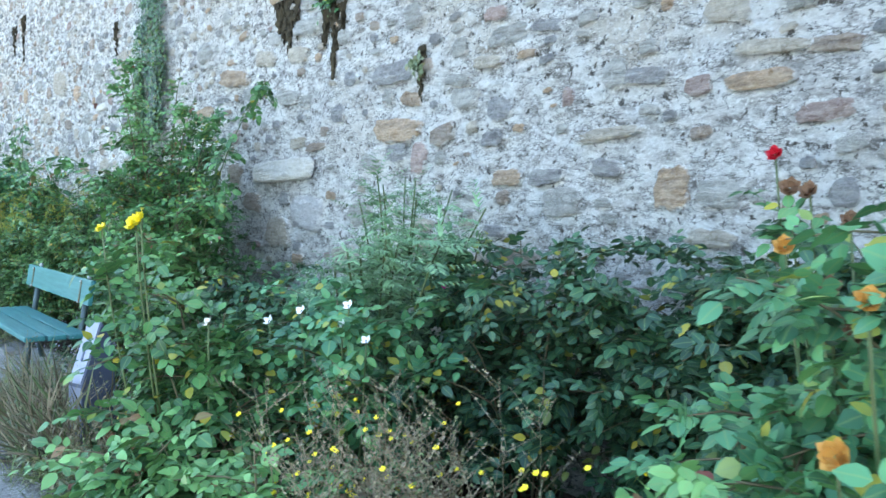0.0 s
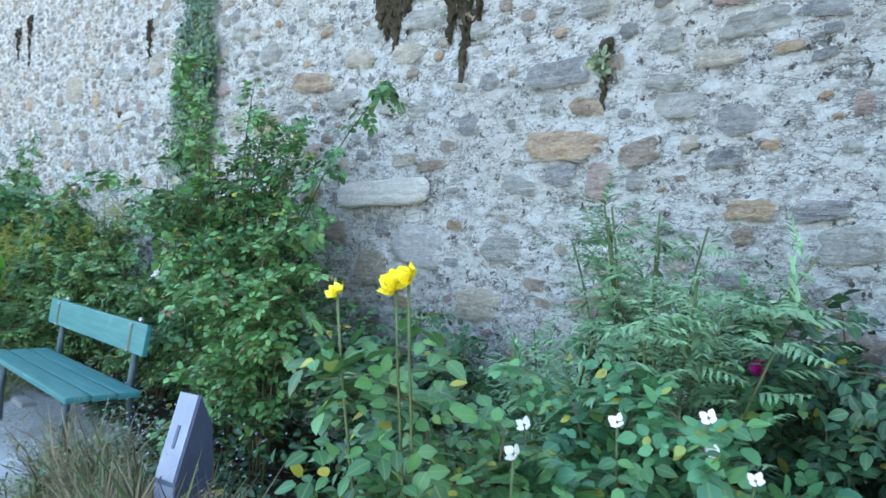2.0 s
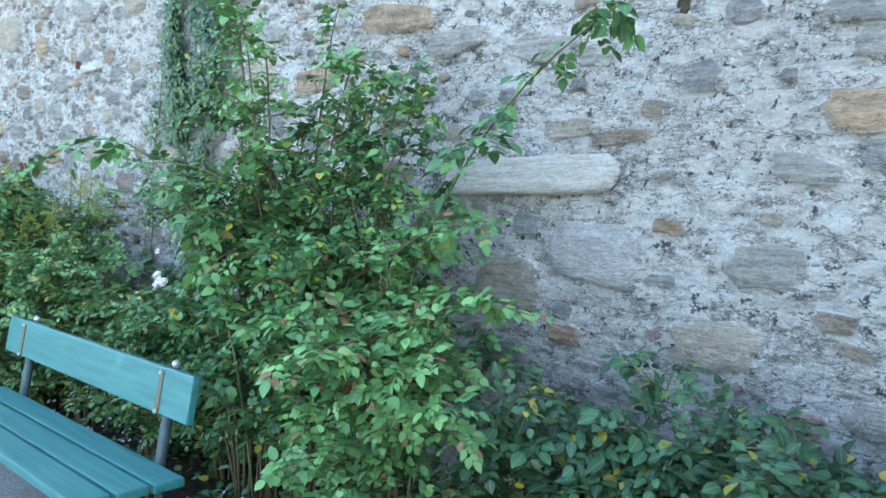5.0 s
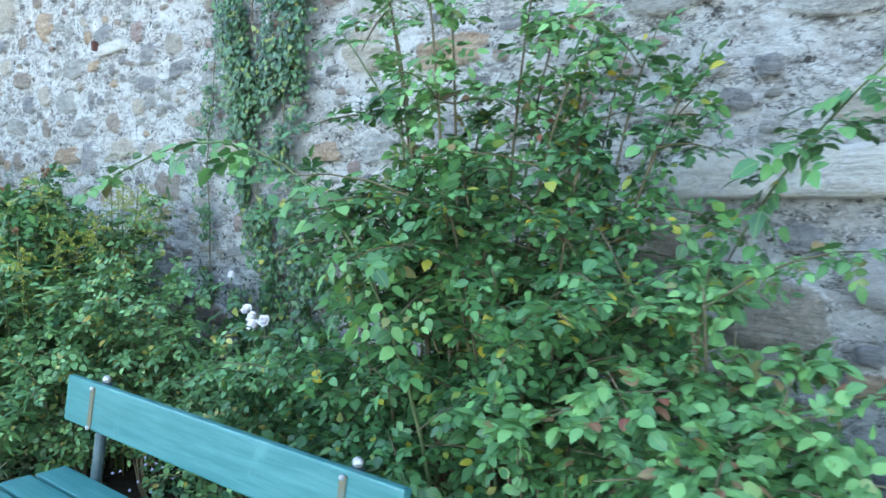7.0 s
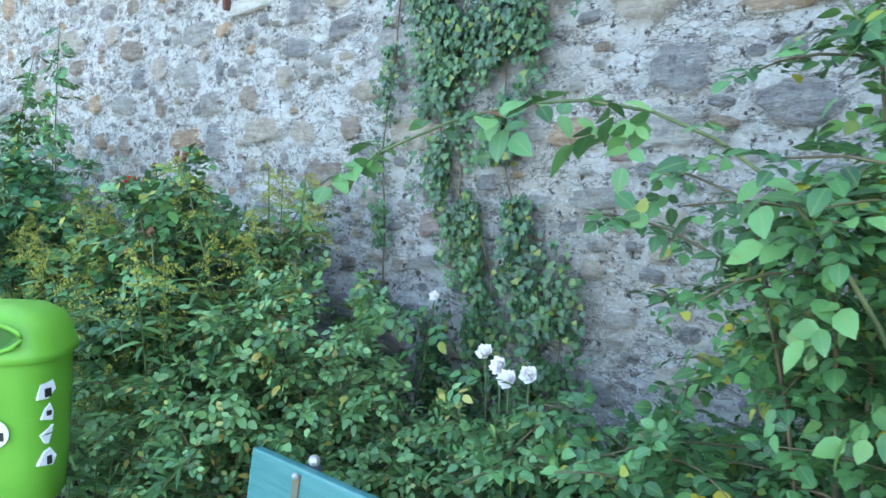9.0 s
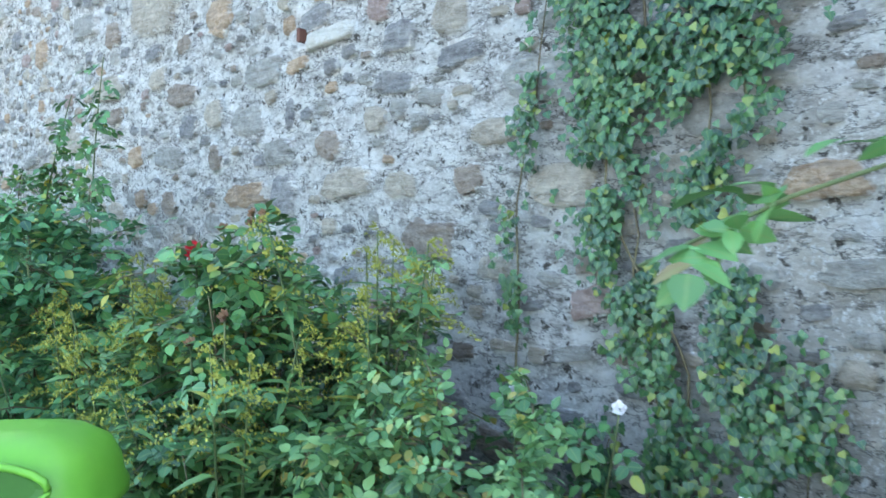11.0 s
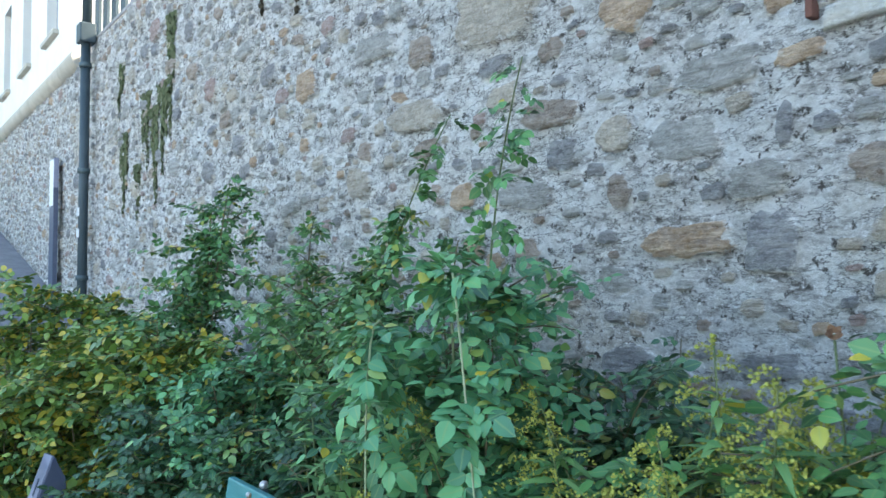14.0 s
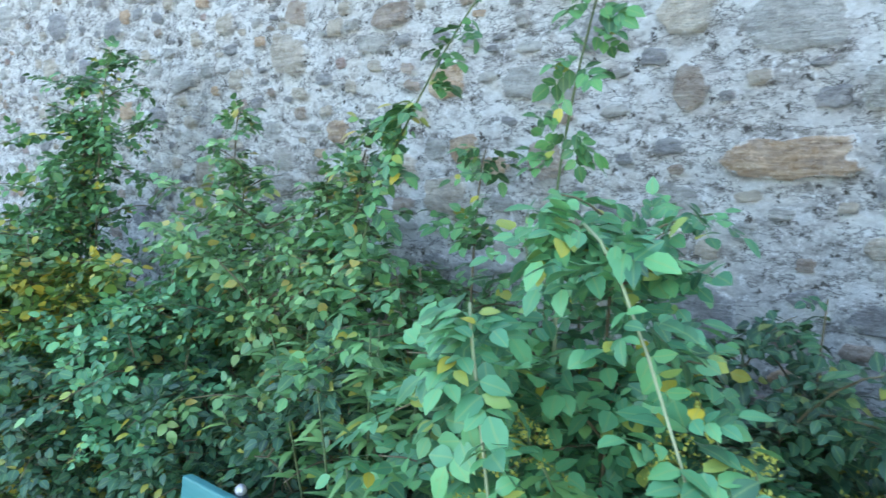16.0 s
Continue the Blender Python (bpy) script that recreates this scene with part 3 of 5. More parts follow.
make_ramp()
stairs = tagged(new("stairs"), "long weathered stone steps climbing beside the ramp", "stairs", kind="structure")
for i in range(20):
    x = -13.6 - 0.8 * i
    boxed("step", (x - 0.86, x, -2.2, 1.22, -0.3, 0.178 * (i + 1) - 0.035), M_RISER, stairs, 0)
    boxed("tread", (x - 0.86, x + 0.03, -2.2, 1.22, 0.178 * (i + 1) - 0.034, 0.178 * (i + 1)), M_STEP, stairs, 0.008)
upper = boxed("terrace", (-70, -29.66, -30, 1.24, -0.3, 3.5), M_ASPHALT, None, 0)
tagged(upper, "grey level ground at the head of the steps", "terrace", kind="structure")
kpost = boxed("bollard", (-27.1, -26.9, 2.1, 2.3, 2.9, 4.4), M_IRON, None, 0.02)
tagged(kpost, "dark iron post at the wall's far end", "post")


def make_tree(x, y, z, h, seed):
    rng = np.random.default_rng(seed)
    tree = empty("tree", pose(x, y, z), "broad leafy tree turning yellow beyond the steps", "tree", "trees beyond the steps")
    bm = bmesh.new()
    rod(bm, [(0, 0, -0.2), (0.1, 0, h * 0.25), (0.0, 0.1, h * 0.6), (0.1, 0, h * 0.9)], [0.22, 0.18, 0.11, 0.03], 8)
    out = Leaves(T_BROAD, rng)
    for i in range(26):
        a, t = rng.uniform(0, 6.3), rng.uniform(0.12, 0.9)
        st = np.array((0.05, 0.0, h * t))
        r = h * 0.36 * math.sin(math.pi * (0.15 + 0.8 * t)) * rng.uniform(0.5, 1.1)
        e = st + np.array((math.cos(a) * r, math.sin(a) * r, rng.uniform(0, 0.16) * h))
        rod(bm, bez(st, (st + e) / 2 + np.array((0, 0, 0.2)), e, 4), (0.05, 0.035, 0.02, 0.008), 5)
        for _ in range(9):
            c = st + (e - st) * rng.uniform(0.4, 1.1) + rng.normal(0, 0.3, 3)
            for _ in range(22):
                out.add(c + rng.normal(0, 0.26, 3), rng.normal(0, 1, 3), rng.normal(0, 1, 3) + np.array((0, 0, 0.8)), rng.uniform(0.12, 0.22))
    part("trunk", bm, M_CANE, tree)
    out.build("crown", L_AUTUMN if seed % 2 else L_ROSE_PALE, tree)["kind"] = "stuff"


for i, (x, y, h) in enumerate(((-33.5, 0.3, 8.5), (-37, 3.6, 8), (-40, -2.5, 10), (-35, -5.5, 9), (-44, 1.5, 11))):
    make_tree(x, y, 3.45, h, 41 + i)

# ---- kerb and paving round the benches ----
for i in range(17):
    x = -12.6 + 0.62 * i
    if -7.3 < x < -4.2 or -10.9 < x < -8.7 or x > -3.2:
        continue
    k = boxed("kerb_stone", (x, x + 0.60, 1.24 + 0.01 * (i % 3), 1.37, -0.06, 0.085 + 0.012 * (i % 2)), M_KERB, None, 0.018)
    tagged(k, "worn granite kerb stone edging the flower bed", "kerb stone", "kerb stones along the bed")
rng0 = np.random.default_rng(5)
paved = tagged(new("paving"), "patch of worn irregular stone slabs under the bench", "paving", kind="structure")
for cx in (-6.75, -9.9):
    for i in range(5):
        for j in range(3):
            w, d = rng0.uniform(0.38, 0.47), rng0.uniform(0.26, 0.31)
            x, y = cx - 1.0 + 0.5 * i + 0.1 * (j % 2), 0.86 + 0.30 * j
            s = boxed("slab", (-w / 2, w / 2, -d / 2, d / 2, -0.05, 0.010 + rng0.uniform(0, 0.014)), M_SLAB, paved, 0.012)
            s.matrix_basis = pose(x, y, 0.0, rng0.uniform(-1, 1), rng0.uniform(-1, 1), rng0.uniform(-7, 7))


# ---- benches ----
def make_bench(x, y, z, label):
    """Three seat boards and one back board on bent tubular iron legs; x, y: the seat's middle at its front edge."""
    b = empty("garden_bench", pose(x, y, z), label, "bench", "park benches")
    half = 0.865
    for i, (y0, y1) in enumerate(((0.0, 0.120), (0.136, 0.250), (0.266, 0.38))):
        boxed("seat_board", (-half, half, y0, y1, 0.428 - 0.004 * i, 0.462 - 0.004 * i), M_BENCH, b, 0.008)
    back = boxed("back_board", (-half, half, -0.016, 0.016, -0.085, 0.085), M_BENCH, b, 0.008)
    back.matrix_basis = pose(0, 0.405, 0.718, -9, 0, 0)
    for s in (-0.66, 0.66):
        bm = bmesh.new()
        rod(bm, [(s, 0.04, 0.0), (s, 0.05, 0.25), (s, 0.07, 0.40), (s, 0.12, 0.410), (s, 0.40, 0.406)], [0.021] * 5, 10)
        part("front_leg", bm, M_IRON, b)
        bm = bmesh.new()
        rod(bm, [(s, 0.46, 0.0), (s, 0.40, 0.25), (s, 0.395, 0.45), (s, 0.448, 0.795)], [0.021] * 4, 10)
        part("back_leg", bm, M_IRON, b)
        for yy in (0.04, 0.46):
            bm = bmesh.new()
            rod(bm, [(s, yy, -0.005), (s, yy, 0.012)], [0.05, 0.045], 10)
            part("foot", bm, M_IRON, b)
        strap = boxed("strap", (s - 0.012, s + 0.012, -0.003, 0.003, -0.075, 0.075), M_RUST, b, 0.001, "rust-stained metal strap")
        strap.matrix_basis = pose(0, 0.3855, 0.715, -9, 0, 0)
        for dz in (-0.07, 0.07):
            bm = bmesh.new()
            bmesh.ops.create_uvsphere(bm, u_segments=8, v_segments=5, radius=0.009)
            q = part("bolt", bm, M_BOLT, b, "pale round bolt head")
            q.location = (s, 0.381 + 0.155 * dz, 0.715 + dz)
        bm = bmesh.new()
        bmesh.ops.create_uvsphere(bm, u_segments=10, v_segments=6, radius=0.016)
        q = part("knob", bm, M_BOLT, b, "pale worn end cap of the tube")
        q.location = (s, 0.450, 0.808)
    return b


make_bench(-6.19, 1.05, 0.0, "teal painted wooden bench with iron legs beside a tall rose")
make_bench(-9.70, 0.98, 0.06, "teal painted wooden bench half hidden behind rose leaves")


# ---- litter bin ----
def make_bin():
    b = empty("litter_bin", pose(-7.94, 1.12, -0.03, 0, 0, 48), "lime green plastic litter bin with white stickers on a post", "litter bin")
    rings = []
    bm = bmesh.new()
    n = 28

    def ring(rx, ry, z):
        r = []
        for i in range(n):
            a = 2 * math.pi * i / n
            c, s = math.cos(a), math.sin(a)
            q = 0.62
            r.append(bm.verts.new((rx * math.copysign(abs(c) ** q, c), ry * math.copysign(abs(s) ** q, s), z)))
        return r

    def skin(rs):
        for r0, r1 in zip(rs, rs[1:]):
            for i in range(n):
                f = bm.faces.new((r0[i], r0[(i + 1) % n], r1[(i + 1) % n], r1[i]))
                f.smooth = True

    rs = [ring(rx, ry, z) for rx, ry, z in ((0.10, 0.08, 0.505), (0.145, 0.115, 0.51), (0.165, 0.135, 0.54), (0.178, 0.147, 0.65), (0.20, 0.165, 1.0))]
    skin(rs)
    bm.faces.new(list(reversed(rs[0])))
    part("body", bm, M_BIN, b)
    bm = bmesh.new()
    rs = [ring(rx, ry, z) for rx, ry, z in ((0.201, 0.166, 0.985), (0.215, 0.18, 0.99), (0.216, 0.181, 1.012), (0.207, 0.172, 1.03), (0.20, 0.165, 1.07), (0.18, 0.148, 1.11), (0.13, 0.11, 1.14), (0.06, 0.05, 1.152))]
    skin(rs)
    bm.faces.new(rs[-1])
    part("lid", bm, M_BIN, b, "domed green lid")
    # mouth: an oval plate, its darker green painting the recess's shade, with a raised lip on the side that faces the
    # path
    bm = bmesh.new()
    mouth = [bm.verts.new((0.140 * math.cos(a), -0.173, 1.072 + 0.044 * math.sin(a))) for a in (2 * math.pi * i / 20 for i in range(20))]
    inner = [bm.verts.new((v.co.x * 0.86, -0.167, 1.072 + (v.co.z - 1.072) * 0.86)) for v in mouth]
    for i in range(20):
        bm.faces.new((mouth[i], mouth[(i + 1) % 20], inner[(i + 1) % 20], inner[i]))
    bm.faces.new(inner)
    part("mouth", bm, M_BIN_SHADE, b, "dark oval opening of the bin")
    bm = bmesh.new()
    lip = [(0.146 * math.cos(a), -0.174, 1.072 + 0.050 * math.sin(a)) for a in (2 * math.pi * i / 20 for i in range(21))]
    rod(bm, lip, [0.008] * 21, 6)
    part("lip", bm, M_BIN, b)
    # round emblem on the front
    bm = bmesh.new()
    rod(bm, [(0.062 * math.cos(a), -0.163 + 0.02 * (0.045 * math.sin(a)), 0.885 + 0.062 * math.sin(a)) for a in (2 * math.pi * i / 24 for i in range(25))], [0.004] * 25, 5)
    part("emblem_ring", bm, M_BLACK, b)
    bm = bmesh.new()
    box(bm, -0.012, 0.012, -0.1645, -0.158, 0.855, 0.905)
    box(bm, -0.035, -0.018, -0.1645, -0.158, 0.85, 0.88)
    box(bm, -0.006, 0.010, -0.1645, -0.158, 0.912, 0.93)
    part("emblem", bm, M_BLACK, b)
    bm = bmesh.new()
    bmesh.ops.create_cone(bm, cap_ends=True, segments=18, radius1=0.042, radius2=0.042, depth=0.004, matrix=pose(0.055, -0.160, 0.785, 92.5, 0, 0))
    st = part("sticker", bm, M_STICKER, b, "round white sticker")
    part("print", box(bmesh.new(), 0.060, 0.082, -0.165, -0.1615, 0.765, 0.79), M_BLACK, st)
    for i, z in enumerate((0.90, 0.83, 0.76, 0.69)):
        x = 0.193 - 0.05 * (1.0 - z) / 0.5 * 0.35
        bm = bmesh.new()
        v = [bm.verts.new((x + 0.0045, yy * 0.9, z + zz * 0.78)) for yy, zz in ((-0.042 + 0.014 * (i % 3), -0.032 + 0.008 * (i % 2)), (-0.002 + 0.016 * (i % 2), -0.036), (0.030 - 0.010 * (i % 3), -0.004), (0.020 - 0.012 * (i % 2), 0.033), (-0.030 + 0.016 * (i % 2), 0.024 - 0.010 * (i % 3)))]
        f = bm.faces.new(v)
        e = bmesh.ops.extrude_face_region(bm, geom=[f])["geom"]
        bmesh.ops.translate(bm, verts=[q for q in e if isinstance(q, bmesh.types.BMVert)], vec=(-0.012, 0, 0))
        st = part("sticker", bm, M_STICKER, b, "torn white sticker")
        st.matrix_basis = pose(0, 0, 0, 0, 0, -27) @ pose(0.013, 0, 0)
        part("print", box(bmesh.new(), x + 0.002, x + 0.008, -0.014 + 0.006 * (i % 2), 0.008, z - 0.022 + 0.012 * (i % 3), z + 0.004), M_BLACK, st)
    bm = bmesh.new()
    rod(bm, [(0, 0.20, -0.05), (0, 0.20, 1.02)], [0.027, 0.027], 12)
    part("post", bm, M_IRON, b)
    part("bracket", box(bmesh.new(), -0.04, 0.04, 0.12, 0.20, 0.86, 0.90), M_IRON, b)


make_bin()


# ---- wedge-shaped plant signs ----
def make_sign(x, y, turn, label):
    s = empty("plant_sign", pose(x, y, 0, 0, 0, turn) @ Matrix.Diagonal((0.64, 0.70, 1.0, 1.0)), label, "sign", "slate wedge signs")
    bm = bmesh.new()
    prof = ((-0.14, 0.0), (0.16, 0.0), (0.11, 0.62), (0.02, 0.74), (-0.15, 0.44))
    a = [bm.verts.new((px, -0.08, pz)) for px, pz in prof]
    c = [bm.verts.new((px, 0.08, pz)) for px, pz in prof]
    bm.faces.new(a)
    bm.faces.new(list(reversed(c)))
    for i in range(5):
        bm.faces.new((a[i], c[i], c[(i + 1) % 5], a[(i + 1) % 5]))
    bmesh.ops.recalc_face_normals(bm, faces=bm.faces)
    bmesh.ops.bevel(bm, geom=list(bm.edges), offset=0.004, segments=1, affect="EDGES")
    body = part("body", bm, M_SLATE, s)
    plate = boxed("plate", (-0.003, 0.003, -0.072, 0.072, 0.10, 0.430), M_PANEL, s, 0.001, "pale face of the sign")
    plate.location = (-0.150, 0, 0)
    bm = bmesh.new()
    box(bm, -0.003, 0.003, -0.07, 0.07, -0.165, 0.165)
    q = part("plate", bm, M_PANEL, s, "pale slanted face of the sign")
    q.matrix_basis = pose(-0.069, 0, 0.592, 0, 29.5, 0)
    q = part("print", box(bmesh.new(), -0.003, 0.003, -0.008, 0.012, -0.05, 0.04), M_SLATE, q)
    q.location = (-0.004, 0, 0.0)
    return s


make_sign(-3.92, 1.06, 106, "slate-blue wedge-shaped sign standing among low herbs")
make_sign(-12.0, 1.04, 100, "slate-blue wedge-shaped sign beside the second bench")


# ---- stains, moss and fixings on the wall ----
def crust(name, x, z_top, length, width, material, label, category, seed, parts=3):
    """Moss that hangs down the wall from a weep hole: many small flakes in ragged tapering strands."""
    rng = np.random.default_rng(seed)
    out = Leaves(T_OVATE, rng)
    for k in range(parts + 2):
        cx = x + rng.uniform(-0.45, 0.45) * width * (k > 0)
        ln = length * (1.0 if k == 0 else rng.uniform(0.3, 0.85))
        wd = width * rng.uniform(0.25, 0.45)
        for _ in range(int(900 * ln * wd / 0.08)):
            t = rng.beta(1.0, 1.5)
            px = cx + rng.normal(0, 0.30) * wd * (1.05 - t) + 0.03 * noise.noise((cx * 4, t * 6, seed))
            pz = z_top - ln * t
            p = (px, WALL_Y - wall_relief(px, pz) - rng.uniform(-0.004, 0.018), pz)
            out.add(p, (rng.normal(0, 0.35), rng.normal(-0.15, 0.15), -1.0), (rng.normal(0, 0.4), -1.0, rng.normal(0.2, 0.4)), rng.uniform(0.014, 0.042))
    ob = out.build(name, material)
    return tagged(ob, label, category)


DARK = "dark mossy crust hanging from a weep hole in the wall"
crust("moss_streak", -4.66, 2.95, 0.58, 0.46, M_STAIN, DARK, "moss streak", 1, 4)
crust("moss_streak", -4.10, 2.95, 0.82, 0.50, M_STAIN, DARK, "moss streak", 2, 4)
crust("moss_streak", -3.23, 2.20, 0.32, 0.10, M_STAIN, "small dark moss tuft on the stone wall", "moss streak", 3, 2)
crust("moss_streak", -12.9, 3.95, 0.45, 0.30, M_STAIN, DARK, "moss streak", 4, 2)
crust("moss_streak", -12.35, 4.0, 0.70, 0.28, M_STAIN, DARK, "moss streak", 5, 2)
crust("moss_streak", -8.23, 3.2, 0.36, 0.14, M_STAIN, DARK, "moss streak", 6, 2)
for i, (x, z, ln) in enumerate(((-14.9, 4.1, 1.2), (-15.1, 3.5, 0.9), (-15.6, 3.5, 0.8), (-15.3, 3.3, 1.0), (-16.4, 3.2, 0.9), (-16.6, 4.0, 0.6), (-15.9, 2.8, 0.6))):
    crust("moss_streak", x, z, ln, 0.34, M_MOSS, "green moss streaking down the old wall", "moss streak", 20 + i, 3)


def tuft(x, z, n, size, seed, mat, label, drop=0.12):
    rng = np.random.default_rng(seed)
    out = Leaves(T_OVATE, rng)
    for _ in range(n):
        p = np.array((x, WALL_Y - 0.03, z)) + np.array((rng.normal(0, size * 0.35), -abs(rng.normal(0, size * 0.25)), rng.normal(-drop * 0.2, size * 0.4)))
        out.add(p, rng.normal(0, 1, 3) + np.array((0, -0.4, -0.5)), np.array((0, -1, 0.5)) + rng.normal(0, 0.4, 3), rng.uniform(0.02, 0.045))
    ob = out.build("wall_plant", mat)
    tagged(ob, label, "wall plant", kind="stuff")


tuft(-4.12, 2.66, 160, 0.16, 1, L_ROSE, "small green plant rooted in a weep hole")
tuft(-3.23, 2.12, 60, 0.07, 2, L_HERB, "little dry tuft growing out of the wall")
nail = boxed("wall_bracket", (-8.952, -8.928, WALL_Y - 0.04, WALL_Y + 0.02, 2.37, 2.43), plain_material("rusty_iron", (0.10, 0.045, 0.035), (0.16, 0.07, 0.05), 20, 0.9), None, 0.006)
tagged(nail, "short rusty iron stub set in the wall", "bracket")


# ---- ivy on the wall ----
def make_ivy():
    rng = np.random.default_rng(9)
    ivy = empty("ivy", pose(-7.2, WALL_Y, 0), "dark green ivy climbing the stone wall in strands", "ivy")
    bm = bmesh.new()
    out = Leaves(T_IVY, rng)
    strands = [
        (((-7.15, 0.0), (-7.12, 1.15), (-7.38, 1.65), (-7.48, 2.3), (-7.35, 3.2), (-7.3, 4.2)), 0.085),
        (((-7.28, 0.0), (-7.22, 0.9), (-7.30, 1.5), (-7.38, 2.1), (-7.5, 2.8)), 0.045),
        (((-6.92, 0.0), (-6.92, 1.0), (-7.05, 1.45), (-7.10, 1.9), (-7.05, 2.5), (-7.15, 3.6)), 0.055),
        (((-6.98, 1.9), (-7.0, 2.3), (-6.9, 2.7), (-7.05, 3.6)), 0.10),
        (((-7.25, 1.95), (-7.3, 2.4), (-7.2, 3.0), (-7.25, 4.1)), 0.095),
        (((-6.85, 0.0), (-6.83, 0.6), (-6.80, 1.2)), 0.08),
        (((-7.42, 0.0), (-7.40, 0.5), (-7.36, 0.95)), 0.07),
        (((-7.70, 1.0), (-7.74, 1.5), (-7.66, 1.9), (-7.60, 2.4)), 0.03),
    ]
    for line, wide in strands:
        n = 30
        at = np.linspace(0, len(line) - 1.0001, n)
        pts = []
        for t in at:
            k = int(t)
            (xa, za), (xb, zb) = line[k], line[k + 1]
            u = t - k
            pts.append((xa + (xb - xa) * u + 7.2 + 0.05 * noise.noise((xa * 9, t * 2.0, 0.0)), -0.035, za + (zb - za) * u))
        rod(bm, pts, [0.005 - 0.003 * i / n for i in range(n)], 5)
        span = line[-1][1] - line[0][1]
        for i in range(int(span * 1200 * wide / 0.08)):
            q = np.array(pts[int(rng.integers(0, n))])
            p = q + np.array((rng.normal(0, wide * 0.75), -abs(rng.normal(0.025, 0.025)), rng.normal(0, 0.07)))
            if noise.noise((p[0] * 6.5, p[2] * 5.0, 4.0)) < -0.17 or p[2] < 0.02:
                continue
            out.add(p, np.array((rng.normal(0, 0.6), -0.3, -1.0)), np.array((rng.normal(0, 0.5), -1.0, rng.uniform(-0.1, 0.9))), rng.uniform(0.016, 0.031))
    part("vine", bm, M_CANE, ivy)["kind"] = "stuff"
    out.build("foliage", L_IVY, ivy)["kind"] = "stuff"


make_ivy()


# ---- plants of the bed ----
ROSES = "rose bushes along the wall"
rngf = np.random.default_rng(77)


def blooms(thing, spots, material, size, name="bloom", label="", rings=3):
    """Flowers at world places, each on a thin stalk that drops into its bush."""
    o = thing.matrix_basis.translation
    bm = bmesh.new()
    for p in spots:
        q = Vector(p) - o
        flower(name, thing, tuple(q), size * rngf.uniform(0.85, 1.15), material, rngf, rings, (rngf.uniform(-0.2, 0.5), -0.8, rngf.uniform(0.3, 0.9)), label)
        rod(bm, bez(np.array((q.x * 0.7, q.y * 0.7, max(0.1, q.z * 0.45))), np.array((q.x * 0.95, q.y * 0.95, q.z * 0.8)), np.array(q), 5), [0.004, 0.0035, 0.003, 0.003, 0.003], 5)
    part("flower_stalk", bm, M_STEM, thing)["kind"] = "stuff"
    out = Leaves(T_OVATE, rngf)
    for p in spots:
        q = np.array(Vector(p) - o)
        for _ in range(9):
            t = rngf.uniform(0.06, 0.6)
            rose_leaf(out, rngf, q * np.array((1 - 0.15 * t, 1 - 0.15 * t, 1 - 0.55 * t)), rngf.normal(0, 1, 3) * np.array((1, 1, 0.4)), 0.085, 0.042, 2)
    out.build("foliage", L_ROSE, thing)["kind"] = "stuff"


# first stretch, by the start of the walk
a, _ = shrub("rose_bush", "broad rose bush with orange blooms and withered heads", "rose bush", (-0.28, 1.48, 0.05), (0.42, 0.50), 1.24, 17, L_ROSE_BIG, 101, 0.043, 32, template=T_BROAD, group=ROSES, low=0.05)
blooms(a, [(-0.74, 1.52, 1.245), (-0.40, 1.03, 1.20), (-0.42, 1.0, 0.99), (-0.55, 1.3, 1.10)], M_ORANGE, 0.046, label="orange full-blown rose", rings=3)
blooms(a, [(-0.95, 1.90, 1.47)], M_RED_PETAL, 0.05, "bud", "dark red rosebud")
blooms(a, [(-0.90, 1.88, 1.38), (-0.84, 1.86, 1.37), (-0.72, 1.7, 1.15), (-0.62, 1.3, 0.95), (-0.66, 1.25, 0.88), (-0.55, 1.4, 1.1), (-0.70, 1.75, 1.30)], M_DEADHEAD, 0.05, "withered_bloom", "brown withered rose head")
a, _ = shrub("rose_bush", "young rose with pale leaves close to the path", "rose bush", (-0.58, 0.95, 0.03), (0.26, 0.18), 0.76, 8, L_ROSE_PALE, 102, 0.046, 28, template=T_BROAD, group=ROSES)
for i, (x, y, h, sx, sy) in enumerate(((-1.32, 2.14, 1.10, 0.36, 0.30), (-1.95, 2.05, 1.12, 0.52, 0.36), (-2.45, 2.12, 0.98, 0.40, 0.30), (-0.9, 2.2, 1.10, 0.35, 0.25))):
    a, _ = shrub("rose_bush", "dense dark-leaved rose bush against the stone wall", "rose bush", (x, y, 0.05), (sx, sy), h, 13, L_ROSE_DARK, 110 + i, 0.046, 36, group=ROSES)
    if i == 1:
        blooms(a, [(-2.19, 1.86, 1.02)], M_MAGENTA, 0.055, label="magenta rose in full bloom", rings=4)
    if i == 2:
        blooms(a, [(-2.3, 1.9, 0.82), (-2.42, 1.86, 0.9)], M_WHITE_PETAL, 0.05, label="small white rose")
a, _ = shrub("rose_bush", "rose bush with large bright yellow blooms", "rose bush", (-2.38, 0.98, 0.04), (0.22, 0.20), 0.96, 11, L_ROSE, 120, 0.044, 34, template=T_BROAD, group=ROSES)
blooms(a, [(-2.318, 0.74, 1.268), (-2.346, 0.735, 1.256)], M_YELLOW_PETAL, 0.064, label="bright yellow open rose", rings=3)
blooms(a, [(-2.42, 0.66, 1.238)], M_YELLOW_PETAL, 0.042, "bud", "opening yellow rosebud", 2)
blooms(a, [(-2.55, 0.92, 0.98), (-2.2, 0.90, 0.96)], M_FADED, 0.042, "faded_bloom", "faded white star-shaped rose head", 1)
a, _ = shrub("rose_bush", "low rose with mixed green and red-tinged leaves", "rose bush", (-2.28, 0.74, 0.02), (0.24, 0.16), 0.56, 9, L_ROSE_PALE, 121, 0.046, 32, group=ROSES)
